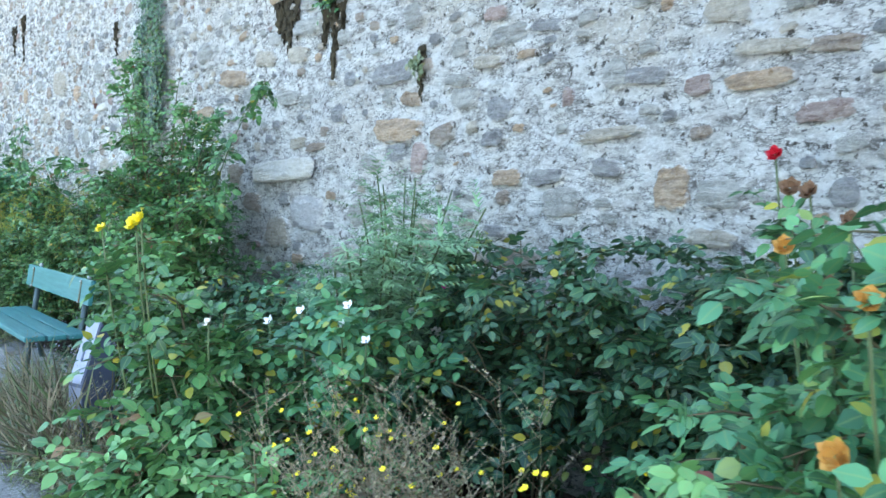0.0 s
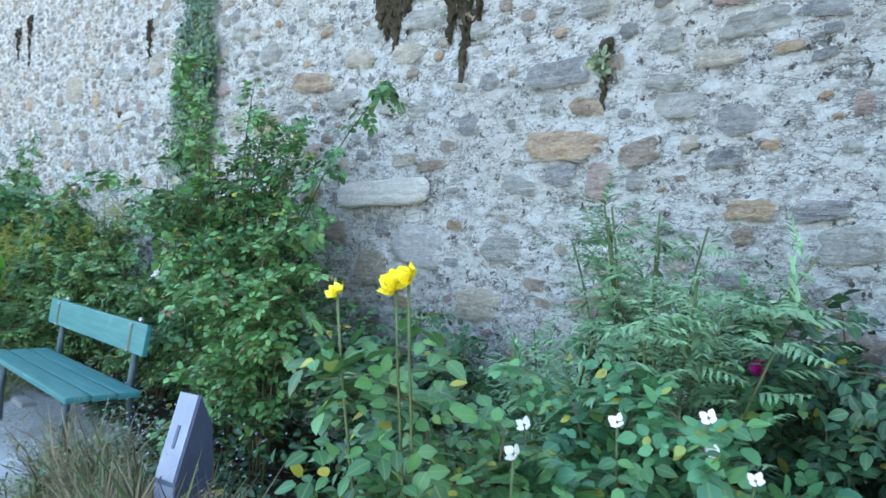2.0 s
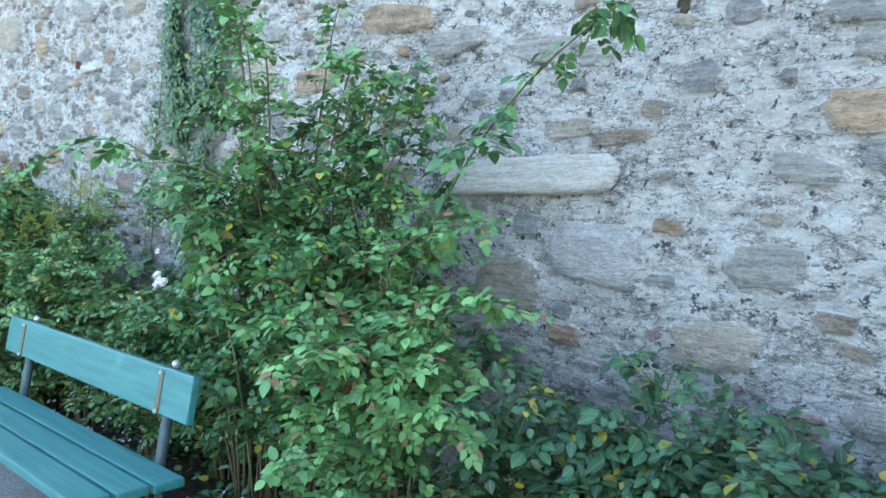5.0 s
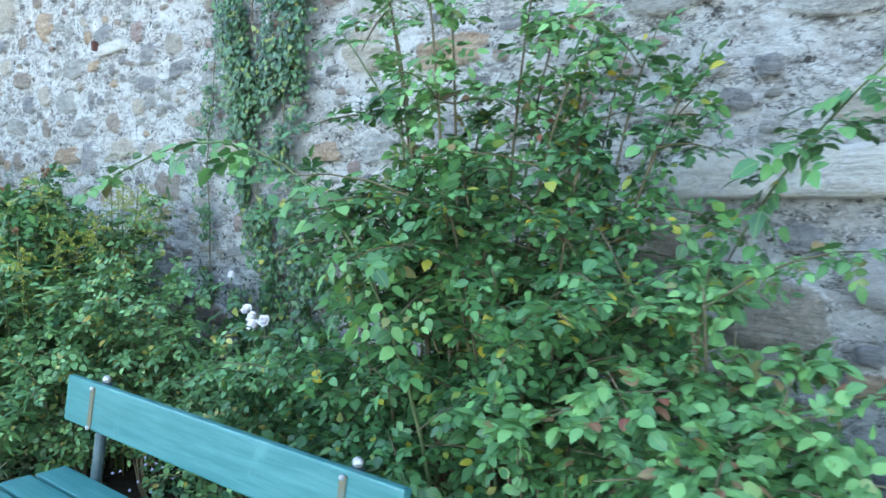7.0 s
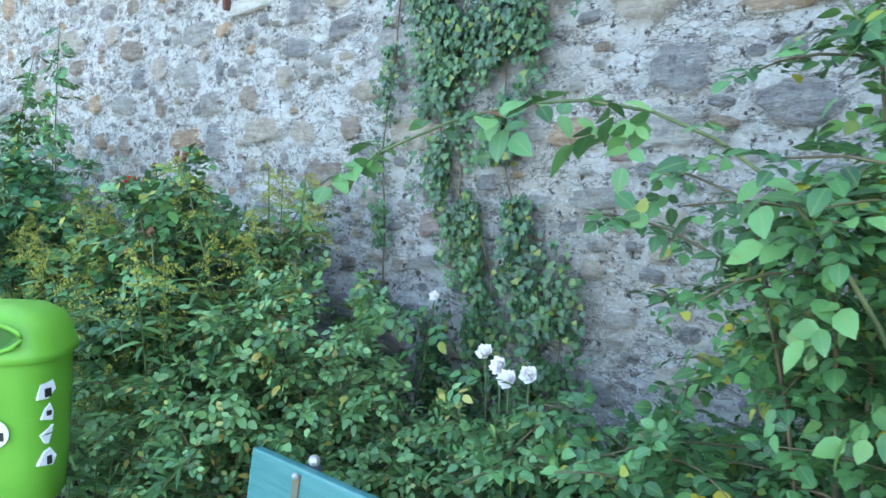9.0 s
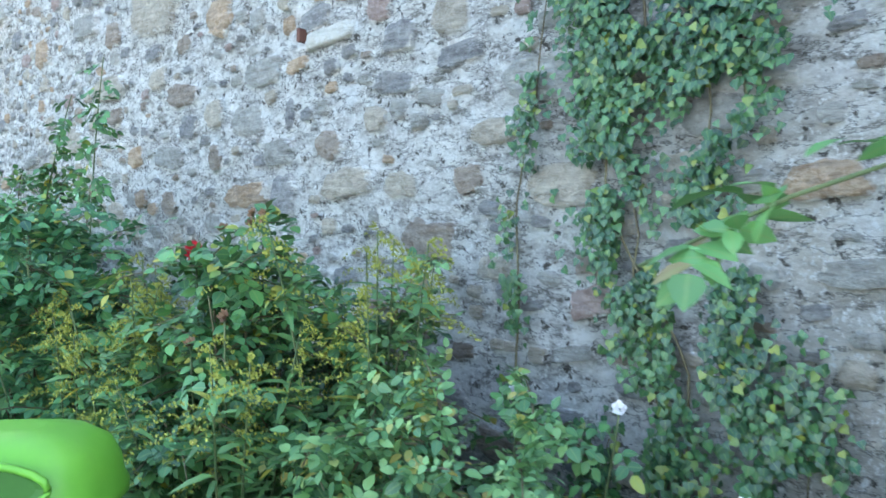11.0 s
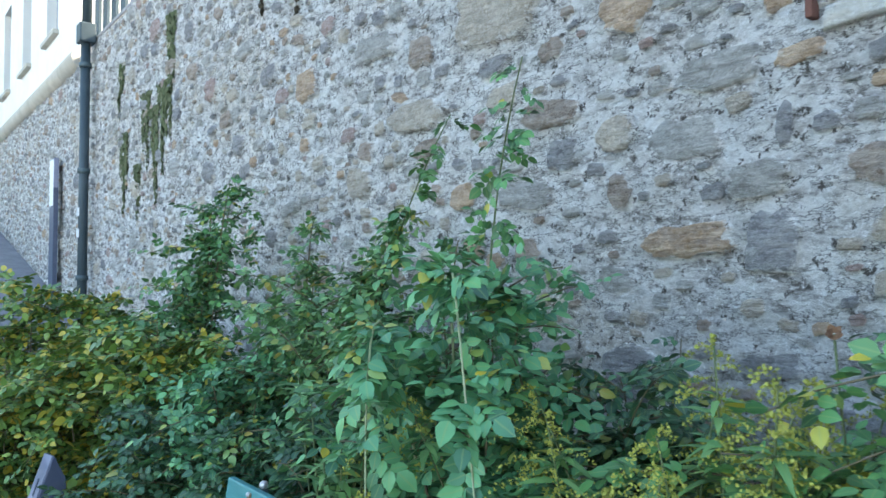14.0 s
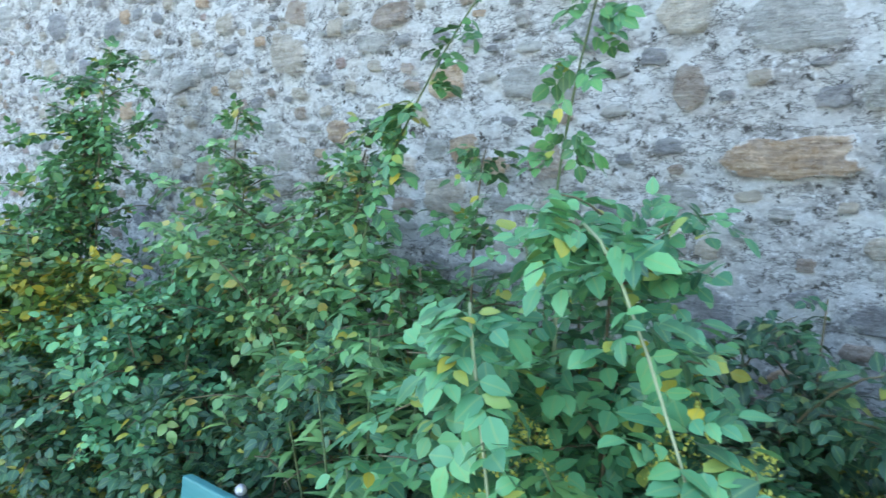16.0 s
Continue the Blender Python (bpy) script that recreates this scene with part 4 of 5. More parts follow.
blooms(a, [(-2.40, 0.68, 0.60), (-2.28, 0.66, 0.52), (-2.16, 0.68, 0.56)], M_DEADHEAD, 0.04, "withered_bloom", "dark red-brown withered rose head", 2)
a, _ = shrub("rose_bush", "small pale-leaved rose at the edge of the dry grass", "rose bush", (-1.72, 0.84, 0.02), (0.13, 0.12), 0.66, 6, L_ROSE_PALE, 124, 0.044, 30, group=ROSES)
a, _ = shrub("rose_bush", "low dark green rose bush behind the yellow blooms", "rose bush", (-2.95, 1.50, 0.05), (0.34, 0.30), 0.56, 10, L_ROSE_DARK, 122, 0.046, 32, group=ROSES)
a, _ = shrub("rose_bush", "bluish-leaved rose with white star-shaped blooms beside dry grass", "rose bush", (-2.32, 1.48, 0.05), (0.34, 0.24), 0.95, 11, L_ROSE_BIG, 123, 0.044, 30, template=T_BROAD, group=ROSES)
blooms(a, [(-2.48, 1.25, 0.90), (-2.0, 1.25, 0.945), (-2.04, 1.3, 1.0), (-2.2, 1.22, 0.97), (-1.94, 1.3, 0.9)], M_WHITE_PETAL, 0.05, "faded_bloom", "white star-shaped overblown rose", 1)

# round the first bench
a, tips = shrub("climbing_rose", "tall sprawling rose beside the bench with yellowing leaves", "climbing rose", (-5.35, 2.0, 0.05), (0.72, 0.46), 1.40, 24, L_ROSE, 130, 0.038, 28, group=ROSES, tall=6, tall_height=2.15, twigs=7)
a2, _ = shrub("climbing_rose", "lower side of the tall rose with drooping canes", "climbing rose", (-5.75, 2.0, 0.05), (0.48, 0.44), 1.5, 14, L_ROSE, 131, 0.038, 32, group=ROSES, tall=3, tall_height=1.8)
a3, _ = shrub("climbing_rose", "bright green rose shoots in front of the wall", "climbing rose", (-4.68, 1.78, 0.05), (0.27, 0.24), 1.24, 11, L_ROSE_PALE, 132, 0.040, 30, pairs=3, group=ROSES)
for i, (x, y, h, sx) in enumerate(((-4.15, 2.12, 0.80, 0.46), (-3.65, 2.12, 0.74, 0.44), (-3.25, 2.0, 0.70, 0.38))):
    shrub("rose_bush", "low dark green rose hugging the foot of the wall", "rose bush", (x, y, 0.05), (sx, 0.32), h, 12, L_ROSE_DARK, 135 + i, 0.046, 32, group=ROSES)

shrub("climbing_rose", "tall airy rose shoots with fresh green leaves", "climbing rose", (-5.55, 1.98, 0.05), (0.55, 0.40), 1.5, 3, L_ROSE_PALE, 139, 0.038, 27, group=ROSES, tall=7, tall_height=2.25, twigs=4)


def cane(name, label, points, leaf_mat, seed, leaf=0.045, per_m=30, pairs=3, thick=0.006, mat=None):
    """One long arching cane with its leaves."""
    rng = np.random.default_rng(seed)
    p0 = np.array(points[0], float)
    thing = empty(name, pose(*p0), label, "rose cane", "long rose canes")
    pts = bez(np.zeros(3), np.array(points[1], float) - p0, np.array(points[2], float) - p0, 16)
    part("stem", rod(bmesh.new(), pts, [thick * (1 - 0.6 * i / 15) for i in range(16)], 6), mat or M_STEM, thing)
    out = Leaves(T_OVATE, rng)
    ln = np.linalg.norm(np.diff(pts, axis=0), axis=1).sum()
    for i in range(int(ln * per_m)):
        t = rng.uniform(0.14, 1.0) * 14.99
        k = int(t)
        p = pts[k] + (pts[k + 1] - pts[k]) * (t - k)
        d = np.array((rng.normal(0, 1), rng.normal(-0.3, 0.8), rng.normal(-0.25, 0.4)))
        rose_leaf(out, rng, p, d, leaf * 2.0, leaf * rng.uniform(0.8, 1.2), pairs)
    out.build("foliage", leaf_mat, thing)["kind"] = "stuff"


cane("rose_cane", "long cane arching across the pale wall with hanging leaves", ((-5.0, 1.92, 0.08), (-5.02, 2.08, 1.62), (-4.08, 2.1, 2.06)), L_ROSE, 150, 0.052, 24)
cane("rose_cane", "thin shoot reaching out over the bench", ((-5.5, 1.85, 0.08), (-5.45, 1.6, 2.15), (-6.62, 1.36, 1.50)), L_ROSE_PALE, 151, 0.05, 16, 2)
cane("rose_cane", "upright rose shoot with sparse leaves", ((-5.3, 1.9, 0.08), (-5.4, 1.9, 1.4), (-5.9, 1.8, 2.0)), L_ROSE, 152, 0.045, 14)

# behind and beyond the first bench
for i, (x, y, h, sx, mt) in enumerate(((-6.7, 2.05, 0.72, 0.45, L_SMALL), (-7.45, 2.0, 0.92, 0.48, L_SMALL), (-8.0, 2.05, 1.06, 0.45, L_SMALL), (-7.75, 1.75, 0.82, 0.40, L_SMALL), (-6.2, 2.15, 0.80, 0.4, L_ROSE), (-8.35, 2.15, 1.18, 0.32, L_ROSE_DARK))):
    a, _ = shrub("rose_bush", "dense small-leaved rose bush behind the bench", "rose bush", (x, y, 0.05), (sx, 0.36), h, 15, mt, 160 + i, 0.036, 44, group=ROSES)
    if i == 0:
        blooms(a, [(-6.56, 2.0, 0.99), (-6.70, 2.05, 0.98), (-6.63, 2.0, 0.96), (-6.78, 2.08, 1.0)], M_WHITE_PETAL, 0.055, label="pale pink-white rose", rings=4)
    if i == 1:
        blooms(a, [(-7.45, 2.2, 1.12), (-7.2, 2.3, 1.1), (-7.6, 2.0, 0.95)], M_WHITE_PETAL, 0.045, label="small white rose")
a, _ = shrub("rose_bush", "rose bush with one deep red bloom and withered heads", "rose bush", (-8.30, 1.88, 0.05), (0.36, 0.34), 1.46, 15, L_ROSE, 170, 0.044, 30, template=T_BROAD, group=ROSES)
blooms(a, [(-8.38, 1.76, 1.475)], M_RED_PETAL, 0.068, label="deep red rose in full bloom", rings=4)
blooms(a, [(-8.36, 1.95, 1.60), (-8.30, 1.95, 1.60), (-8.25, 1.92, 1.58), (-8.46, 1.9, 1.55), (-8.42, 1.98, 1.57), (-8.6, 1.9, 1.47), (-8.1, 1.7, 1.3), (-8.2, 1.65, 1.22)], M_DEADHEAD, 0.04, "withered_bloom", "brown withered rose head", 2)


def goldenrod(x, y, h, stems, seed, spread=0.28, plume=True):
    rng = np.random.default_rng(seed)
    thing = empty("goldenrod", pose(x, y, 0.05), "goldenrod with drooping yellow-green plumes" if plume else "leafy upright weed with narrow leaves", "goldenrod" if plume else "weed", "goldenrod clumps" if plume else "")
    bm = bmesh.new()
    out, fl = Leaves(T_NARROW, rng), Leaves(T_OVATE, rng)
    for _ in range(stems):
        tip = np.array((rng.normal(0, spread), rng.normal(0, spread * 0.7), h * rng.uniform(0.75, 1.05)))
        tip[1] = min(tip[1], 2.45 - y)
        pts = bez(tip * np.array((0.25, 0.25, 0)), tip * np.array((0.5, 0.5, 0.6)), tip, 10)
        rod(bm, pts, [0.005 - 0.0003 * i for i in range(10)], 5)
        for i in range(60):
            t = rng.uniform(0.15, 0.97 if not plume else 0.9) * 8.99
            k = int(t)
            a = i * 2.4
            p = pts[k] + (pts[k + 1] - pts[k]) * (t - k)
            out.add(p, (math.cos(a), math.sin(a), rng.uniform(-0.1, 0.7)), (rng.normal(0, 0.2), -0.2, 1.0), rng.uniform(0.08, 0.13) * (1.15 - 0.04 * t))
        if plume:
            for b in range(12):
                a = rng.uniform(0, 6.3)
                st = pts[-1] - np.array((0, 0, 0.022 * b))
                ln = 0.05 + 0.015 * b
                for q in range(46):
                    u = q / 45
                    p = st + np.array((math.cos(a) * ln * u, math.sin(a) * ln * u, 0.06 * u - 0.08 * u * u)) + rng.normal(0, 0.004, 3)
                    fl.add(p, rng.normal(0, 1, 3) + np.array((0, 0, 0.6)), rng.normal(0, 1, 3), rng.uniform(0.006, 0.010))
    part("stem", bm, M_STEM, thing)["kind"] = "stuff"
    out.build("foliage", L_GOLD, thing)["kind"] = "stuff"
    if plume:
        fl.build("plume", M_PLUME, thing)["kind"] = "stuff"


for i, (x, y, h, n) in enumerate(((-7.85, 2.05, 1.45, 9), (-8.1, 1.72, 1.2, 7), (-8.75, 1.80, 1.36, 10), (-8.95, 1.65, 1.28, 8), (-8.45, 1.75, 0.95, 7), (-11.9, 1.9, 1.2, 7))):
    goldenrod(x, y, h, n, 180 + i)
goldenrod(-10.02, 1.52, 1.2, 7, 190, 0.13, False)
goldenrod(-10.4, 1.75, 0.95, 6, 191, 0.2, False)
goldenrod(-7.95, 1.35, 0.8, 6, 192, 0.2, False)

# by the second bench and beyond
a, _ = shrub("rose_bush", "vigorous rose with broad bluish-green leaves", "rose bush", (-9.55, 1.72, 0.05), (0.40, 0.34), 1.32, 18, L_ROSE_BIG, 200, 0.048, 30, template=T_BROAD, group=ROSES, tall=2, tall_height=1.75)
cane("rose_cane", "long pale thorny cane arching forward with paired leaves", ((-9.52, 1.7, 0.1), (-9.75, 1.70, 2.65), (-8.98, 1.26, 0.92)), L_ROSE_BIG, 201, 0.05, 28, 3, 0.0055, M_PALECANE)
cane("rose_cane", "second pale cane arching forward with paired leaves", ((-9.56, 1.7, 0.1), (-9.78, 1.46, 2.35), (-9.35, 1.22, 0.92)), L_ROSE_BIG, 202, 0.05, 28, 3, 0.0055, M_PALECANE)
cane("rose_cane", "tall thin shoot with fresh leaves before the wall", ((-9.7, 1.95, 0.1), (-9.95, 2.0, 1.5), (-9.58, 1.95, 2.30)), L_ROSE, 203, 0.042, 26)
cane("rose_cane", "tall dark shoot leaning over the bed", ((-10.6, 1.95, 0.1), (-10.8, 2.0, 1.4), (-9.95, 1.95, 2.18)), L_ROSE, 204, 0.040, 26)
for i, (x, y, h, sx, mt, tl) in enumerate(((-10.2, 2.05, 1.28, 0.42, L_ROSE, 1), (-10.75, 2.0, 1.32, 0.45, L_SMALL, 4), (-10.85, 1.82, 0.90, 0.42, L_ROSE_DARK, 0), (-11.35, 1.75, 1.16, 0.45, L_ROSE_BIG, 0), (-11.5, 2.1, 1.3, 0.4, L_SMALL, 2), (-12.5, 1.95, 1.5, 0.55, L_ROSE, 4), (-9.25, 2.18, 1.22, 0.25, L_ROSE_DARK, 0), (-11.5, 1.55, 0.9, 0.35, L_ROSE_DARK, 0), (-10.3, 1.75, 1.0, 0.35, L_ROSE_DARK, 0))):
    shrub("rose_bush", "leafy rose bush with thin upright shoots", "rose bush", (x, y, 0.05), (sx, 0.34), h, 14, mt, 210 + i, 0.044, 34, group=ROSES, tall=tl, tall_height=h * 1.45)
for i, (x, y, h) in enumerate(((-12.5, 1.35, 1.2), (-12.05, 1.6, 1.15), (-12.9, 1.8, 1.35), (-13.3, 1.15, 1.3), (-13.5, 1.7, 1.45), (-12.75, 0.98, 0.95))):
    shrub("rose_bush", "yellowing autumn bush at the end of the bed", "bush", (x, y, 0.04), (0.42, 0.36), h, 13, L_AUTUMN, 230 + i, 0.05, 34, group="autumn bushes", template=T_BROAD)


# feathery plant near the yellow roses
def feathery(x, y, h, stems, seed):
    rng = np.random.default_rng(seed)
    thing = empty("feathery_plant", pose(x, y, 0.05), "feathery pale green plant with fine cut leaves", "plant", "feathery plants")
    bm = bmesh.new()
    out = Leaves(T_NARROW, rng)
    for _ in range(stems):
        tip = np.array((rng.normal(0, 0.22), rng.normal(0, 0.14), h * rng.uniform(0.7, 1.05)))
        pts = bez(tip * np.array((0.2, 0.2, 0)), tip * np.array((0.4, 0.4, 0.7)), tip, 8)
        rod(bm, pts, [0.004] * 8, 5)
        for i in range(38):
            t = rng.uniform(0.35, 1.0) * 6.99
            k = int(t)
            p = pts[k] + (pts[k + 1] - pts[k]) * (t - k)
            d = rng.normal(0, 1, 3) * np.array((1, 1, 0.35)) + np.array((0, 0, 0.35))
            d /= np.linalg.norm(d)
            sd = np.cross(d, (0, 0, 1))
            for q in range(7):
                for s in (-1, 1):
                    out.add(p + d * 0.022 * (q + 1), d + sd * s * 1.1 + rng.normal(0, 0.1, 3), np.array((0, -0.2, 1)) + rng.normal(0, 0.2, 3), 0.055 * (1 - 0.08 * q))
    part("stem", bm, M_STEM, thing)["kind"] = "stuff"
    out.build("foliage", L_FEATHER, thing)["kind"] = "stuff"


feathery(-2.62, 1.95, 1.42, 11, 1)
feathery(-2.35, 1.6, 1.15, 8, 2)
feathery(-2.95, 1.9, 1.05, 7, 3)


# ---- low growth ----
def low_growth(name, label, mat, template, count, xr, yr, hr, size, seed, upright, skip=()):
    """Countless low leaves or blades over a stretch of the bed."""
    rng = np.random.default_rng(seed)
    out = Leaves(template, rng)
    n = 0
    while n < count:
        x, y = rng.uniform(*xr), rng.uniform(*yr)
        n += 1
        if noise.noise((x * 2.2, y * 2.2, seed)) < -0.12 or any(a < x < b and c < y < d for a, b, c, d in skip):
            continue
        hgt = rng.uniform(*hr) * (0.6 + 0.8 * max(0, 0.5 + noise.noise((x * 1.7, y * 1.7, seed + 3.0))))
        for _ in range(3):
            p = np.array((x, y, 0.03 if upright else hgt * rng.uniform(0.2, 1))) + rng.normal(0, 0.02, 3) * np.array((1, 1, 0))
            if upright:
                d = np.array((rng.normal(0, 0.48), rng.normal(0, 0.48), 1.0))
                out.add(p, d, rng.normal(0, 1, 3), hgt * rng.uniform(0.6, 1.1))
            else:
                out.add(p, rng.normal(0, 1, 3) * np.array((1, 1, 0.4)), np.array((0, -0.3, 1)) + rng.normal(0, 0.35, 3), size * rng.uniform(0.7, 1.3))
    ob = out.build(name, mat)
    return tagged(ob, label, name.replace("_", " "), kind="stuff")


BENCHES = ((-8.2, -5.35, 0.0, 1.5), (-11.0, -8.6, 0.0, 1.5))
# Dark leaf colour on the ground cover also deepens the shade under the bushes.
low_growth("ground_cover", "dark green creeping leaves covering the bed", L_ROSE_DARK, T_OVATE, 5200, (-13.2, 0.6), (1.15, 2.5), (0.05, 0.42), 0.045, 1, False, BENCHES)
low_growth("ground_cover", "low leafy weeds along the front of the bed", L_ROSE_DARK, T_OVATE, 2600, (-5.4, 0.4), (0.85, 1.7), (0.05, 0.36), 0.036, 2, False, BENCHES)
low_growth("herbs", "grey-green seeding herbs along the path's edge", L_HERB, T_NARROW, 3600, (-5.5, -2.6), (0.74, 1.35), (0.10, 0.34), 0.042, 3, False, BENCHES)
low_growth("herbs", "grey-green herbs between the bin and the kerb", L_HERB, T_NARROW, 1600, (-8.9, -7.3), (1.10, 1.6), (0.10, 0.42), 0.042, 4, False)
low_growth("herbs", "grey-green herbs round the second sign", L_HERB, T_NARROW, 1500, (-13.0, -11.2), (0.9, 1.5), (0.10, 0.42), 0.042, 5, False)
low_growth("grass", "green grass tufts at the edge of the gravel", L_GRASS, T_BLADE, 1700, (-5.6, 0.5), (0.66, 1.2), (0.12, 0.30), 0, 6, True, BENCHES)
low_growth("grass", "green grass tufts growing by the kerb", L_GRASS, T_BLADE, 700, (-9.0, -7.3), (0.85, 1.25), (0.10, 0.26), 0, 7, True)
low_growth("dry_grass", "straw-coloured dry grass among the roses", L_DRY, T_STRAW, 2200, (-1.95, -1.15), (0.85, 1.45), (0.18, 0.38), 0, 8, True)


def seed_stalks(n, xr, yr, hr, seed):
    """Dry weeds gone to seed: thin stems with many fine side twigs and small husks."""
    rng = np.random.default_rng(seed)
    bm = bmesh.new()
    out = Leaves(T_OVATE, rng)
    for _ in range(n):
        foot = np.array((rng.uniform(*xr), rng.uniform(*yr), 0.03))
        tip = foot + np.array((rng.normal(0, 0.10), rng.normal(0, 0.08), rng.uniform(*hr)))
        pts = bez(foot, (foot + tip) / 2 + rng.normal(0, 0.03, 3), tip, 7)
        rod(bm, pts, [0.0019 - 0.0002 * i for i in range(7)], 3)
        for _ in range(22):
            t = rng.uniform(0.3, 1.0) * 5.99
            k = int(t)
            p = pts[k] + (pts[k + 1] - pts[k]) * (t - k)
            a = rng.uniform(0, 6.3)
            e = p + np.array((math.cos(a), math.sin(a), rng.uniform(0.4, 1.3))) * rng.uniform(0.04, 0.11)
            rod(bm, (p, e), (0.0010, 0.0006), 3)
            for _ in range(9):
                out.add(p + (e - p) * rng.uniform(0.25, 1.05), rng.normal(0, 1, 3) + np.array((0, 0, 0.5)), rng.normal(0, 1, 3), rng.uniform(0.005, 0.011))
    weeds = empty("dry_weeds", pose(0, 0, 0), "brown seeding weeds standing dry among the roses", "dry weeds", kind="stuff")
    part("stem", bm, M_STRAW, weeds)["kind"] = "stuff"
    out.build("husk", L_DRY, weeds)["kind"] = "stuff"


seed_stalks(60, (-1.95, -1.28), (0.92, 1.38), (0.45, 0.86), 10)
seed_stalks(26, (-5.2, -3.3), (0.78, 1.15), (0.22, 0.46), 11)
low_growth("dry_grass", "thin dry stalks beside the benches", L_DRY, T_STRAW, 900, (-5.4, -3.0), (0.8, 1.15), (0.2, 0.42), 0, 9, True)


def small_flowers(name, label, mat, n, xr, yr, zr, size, seed):
    rng = np.random.default_rng(seed)
    out = Leaves(T_PETAL, rng)
    for _ in range(n):
        p = np.array((rng.uniform(*xr), rng.uniform(*yr), rng.uniform(*zr)))
        for q in range(5):
            a = q * 1.2566
            out.add(p, (math.cos(a), math.sin(a) * 0.6 - 0.2, 0.3 + math.sin(a) * 0.5), (0, -0.7, 0.7), size)
    tagged(out.build(name, mat), label, "flowers", kind="stuff")


small_flowers("yellow_weed_flowers", "tiny yellow weed flowers among dry grass", M_YELLOW_PETAL, 150, (-2.0, -0.9), (0.85, 1.5), (0.32, 0.74), 0.011, 1)
small_flowers("lilac_flowers", "tiny pale lilac flowers beside the bench", M_LILAC, 130, (-5.2, -4.0), (1.05, 1.55), (0.25, 0.5), 0.007, 2)
small_flowers("lilac_flowers", "tiny pale lilac flowers under the bench", M_LILAC, 45, (-7.4, -6.2), (1.6, 1.9), (0.15, 0.4), 0.009, 3)


# ---- gravel ----
def make_gravel():
    rng = np.random.default_rng(31)
    tv = np.array([(1, 0, 0), (-1, 0, 0), (0, 1, 0), (0, -1, 0), (0, 0, 0.8), (0, 0, -0.8)])
    tf = np.array([(0, 2, 4), (2, 1, 4), (1, 3, 4), (3, 0, 4), (2, 0, 5), (1, 2, 5), (3, 1, 5), (0, 3, 5)])
    n = 9000
    p = np.stack((rng.uniform(-12, 0.5, n), rng.uniform(-0.4, 1.0, n), np.full(n, 0.004)), 1)
    s = rng.uniform(0.004, 0.014, (n, 1, 3)) * rng.uniform(0.7, 1.3, (n, 6, 1))
    v = (p[:, None, :] + tv[None] * s).reshape(-1, 3)
    f = (tf[None] + (np.arange(n) * 6)[:, None, None]).reshape(-1)
    ob = raw_mesh("gravel", v, f, np.full(n * 8, 3), M_KERB, None, None, False)
    tagged(ob, "loose pale grey gravel on the path", "gravel", kind="stuff")


make_gravel()


# ---- stones of the wall ----
def stone_mesh(seed, angular=0.5, least=0.80):
    """A rounded, slightly faceted stone face one unit wide and high in x, z; proud towards -y; rim = 1 at its edge."""
    rng = np.random.default_rng(seed)
    n = 16
    q = 2.6 + 2.8 * angular
    outline = []
    for i in range(n):
        a = 2 * math.pi * (i + rng.uniform(-0.14, 0.14) * (least < 0.9)) / n
        r = 0.5 / (abs(math.cos(a)) ** q + abs(math.sin(a)) ** q) ** (1 / q) * rng.uniform(least, 2.0 - least if least > 0.9 else 1.08)
        outline.append((r * math.cos(a), r * math.sin(a)))
    rings = ((1.05, 0.9, 1.0), (0.97, -0.35, 0.7), (0.82, -0.85, 0.25), (0.42, -0.95, 0.0))
    v, rim, f = [], [], []
    for k, y, e in rings:
        for x, z in outline:
            v.append((x * k, y + rng.uniform(-0.28, 0.28), z * k))
            rim.append(e)
    v.append((0, -1.0, 0))
    rim.append(0.0)
    for r in range(3):
        for i in range(n):
            j = (i + 1) % n
            f.append((r * n + i, r * n + j, (r + 1) * n + j, (r + 1) * n + i))
    for i in range(n):
        f.append((3 * n + i, 3 * n + (i + 1) % n, 4 * n))
    return v, f, rim


SHAPES = [stone_mesh(900 + i, (i % 5) / 4) for i in range(14)] + [stone_mesh(930, 3.0, 0.95), stone_mesh(931, 2.0, 0.92)]
stone_cache = {}
stones_far = {}
taken = []
stone_count = [0]


def lay_stone(x, z, w, h, kind, seed, tilt=0.0, single=True):
    taken.append((x, z, w, h))
    depth = min(0.032, 0.012 + 0.08 * min(w, h))
    y = WALL_Y - wall_relief(x, z) - min(0.014, 0.02 * w) - 0.03 * max(0.0, w - 0.4) - (0.014 if kind == "w" else 0.0)
    if single:
        key = (seed % len(SHAPES), kind)
        if key not in stone_cache:
            v, f, rim = SHAPES[key[0]]
            me = bpy.data.meshes.new("stone")
            me.from_pydata(v, [], f)
            at = me.attributes.new("rim", "FLOAT", "POINT")
            at.data.foreach_set("value", rim)
            me.polygons.foreach_set("use_smooth", [True] * len(f))
            me.materials.append(STONES[kind])
            stone_cache[key] = me
        ob = new("stone", stone_cache[key])
        ob.parent = wall
        ob.matrix_basis = pose(x, y, z, 0, tilt, 0) @ Matrix.Diagonal((w, depth, h, 1))
        stone_count[0] += 1
    else:
        v, f, rim = SHAPES[seed % len(SHAPES)]
        store = stones_far.setdefault(kind, [[], [], []])
        o = len(store[0])
        m = pose(x, y, z, 0, tilt, 0) @ Matrix.Diagonal((w, depth, h, 1))
        store[0] += [tuple(m @ Vector(p)) for p in v]
        store[1] += [tuple(o + i for i in q) for q in f]
        store[2] += rim


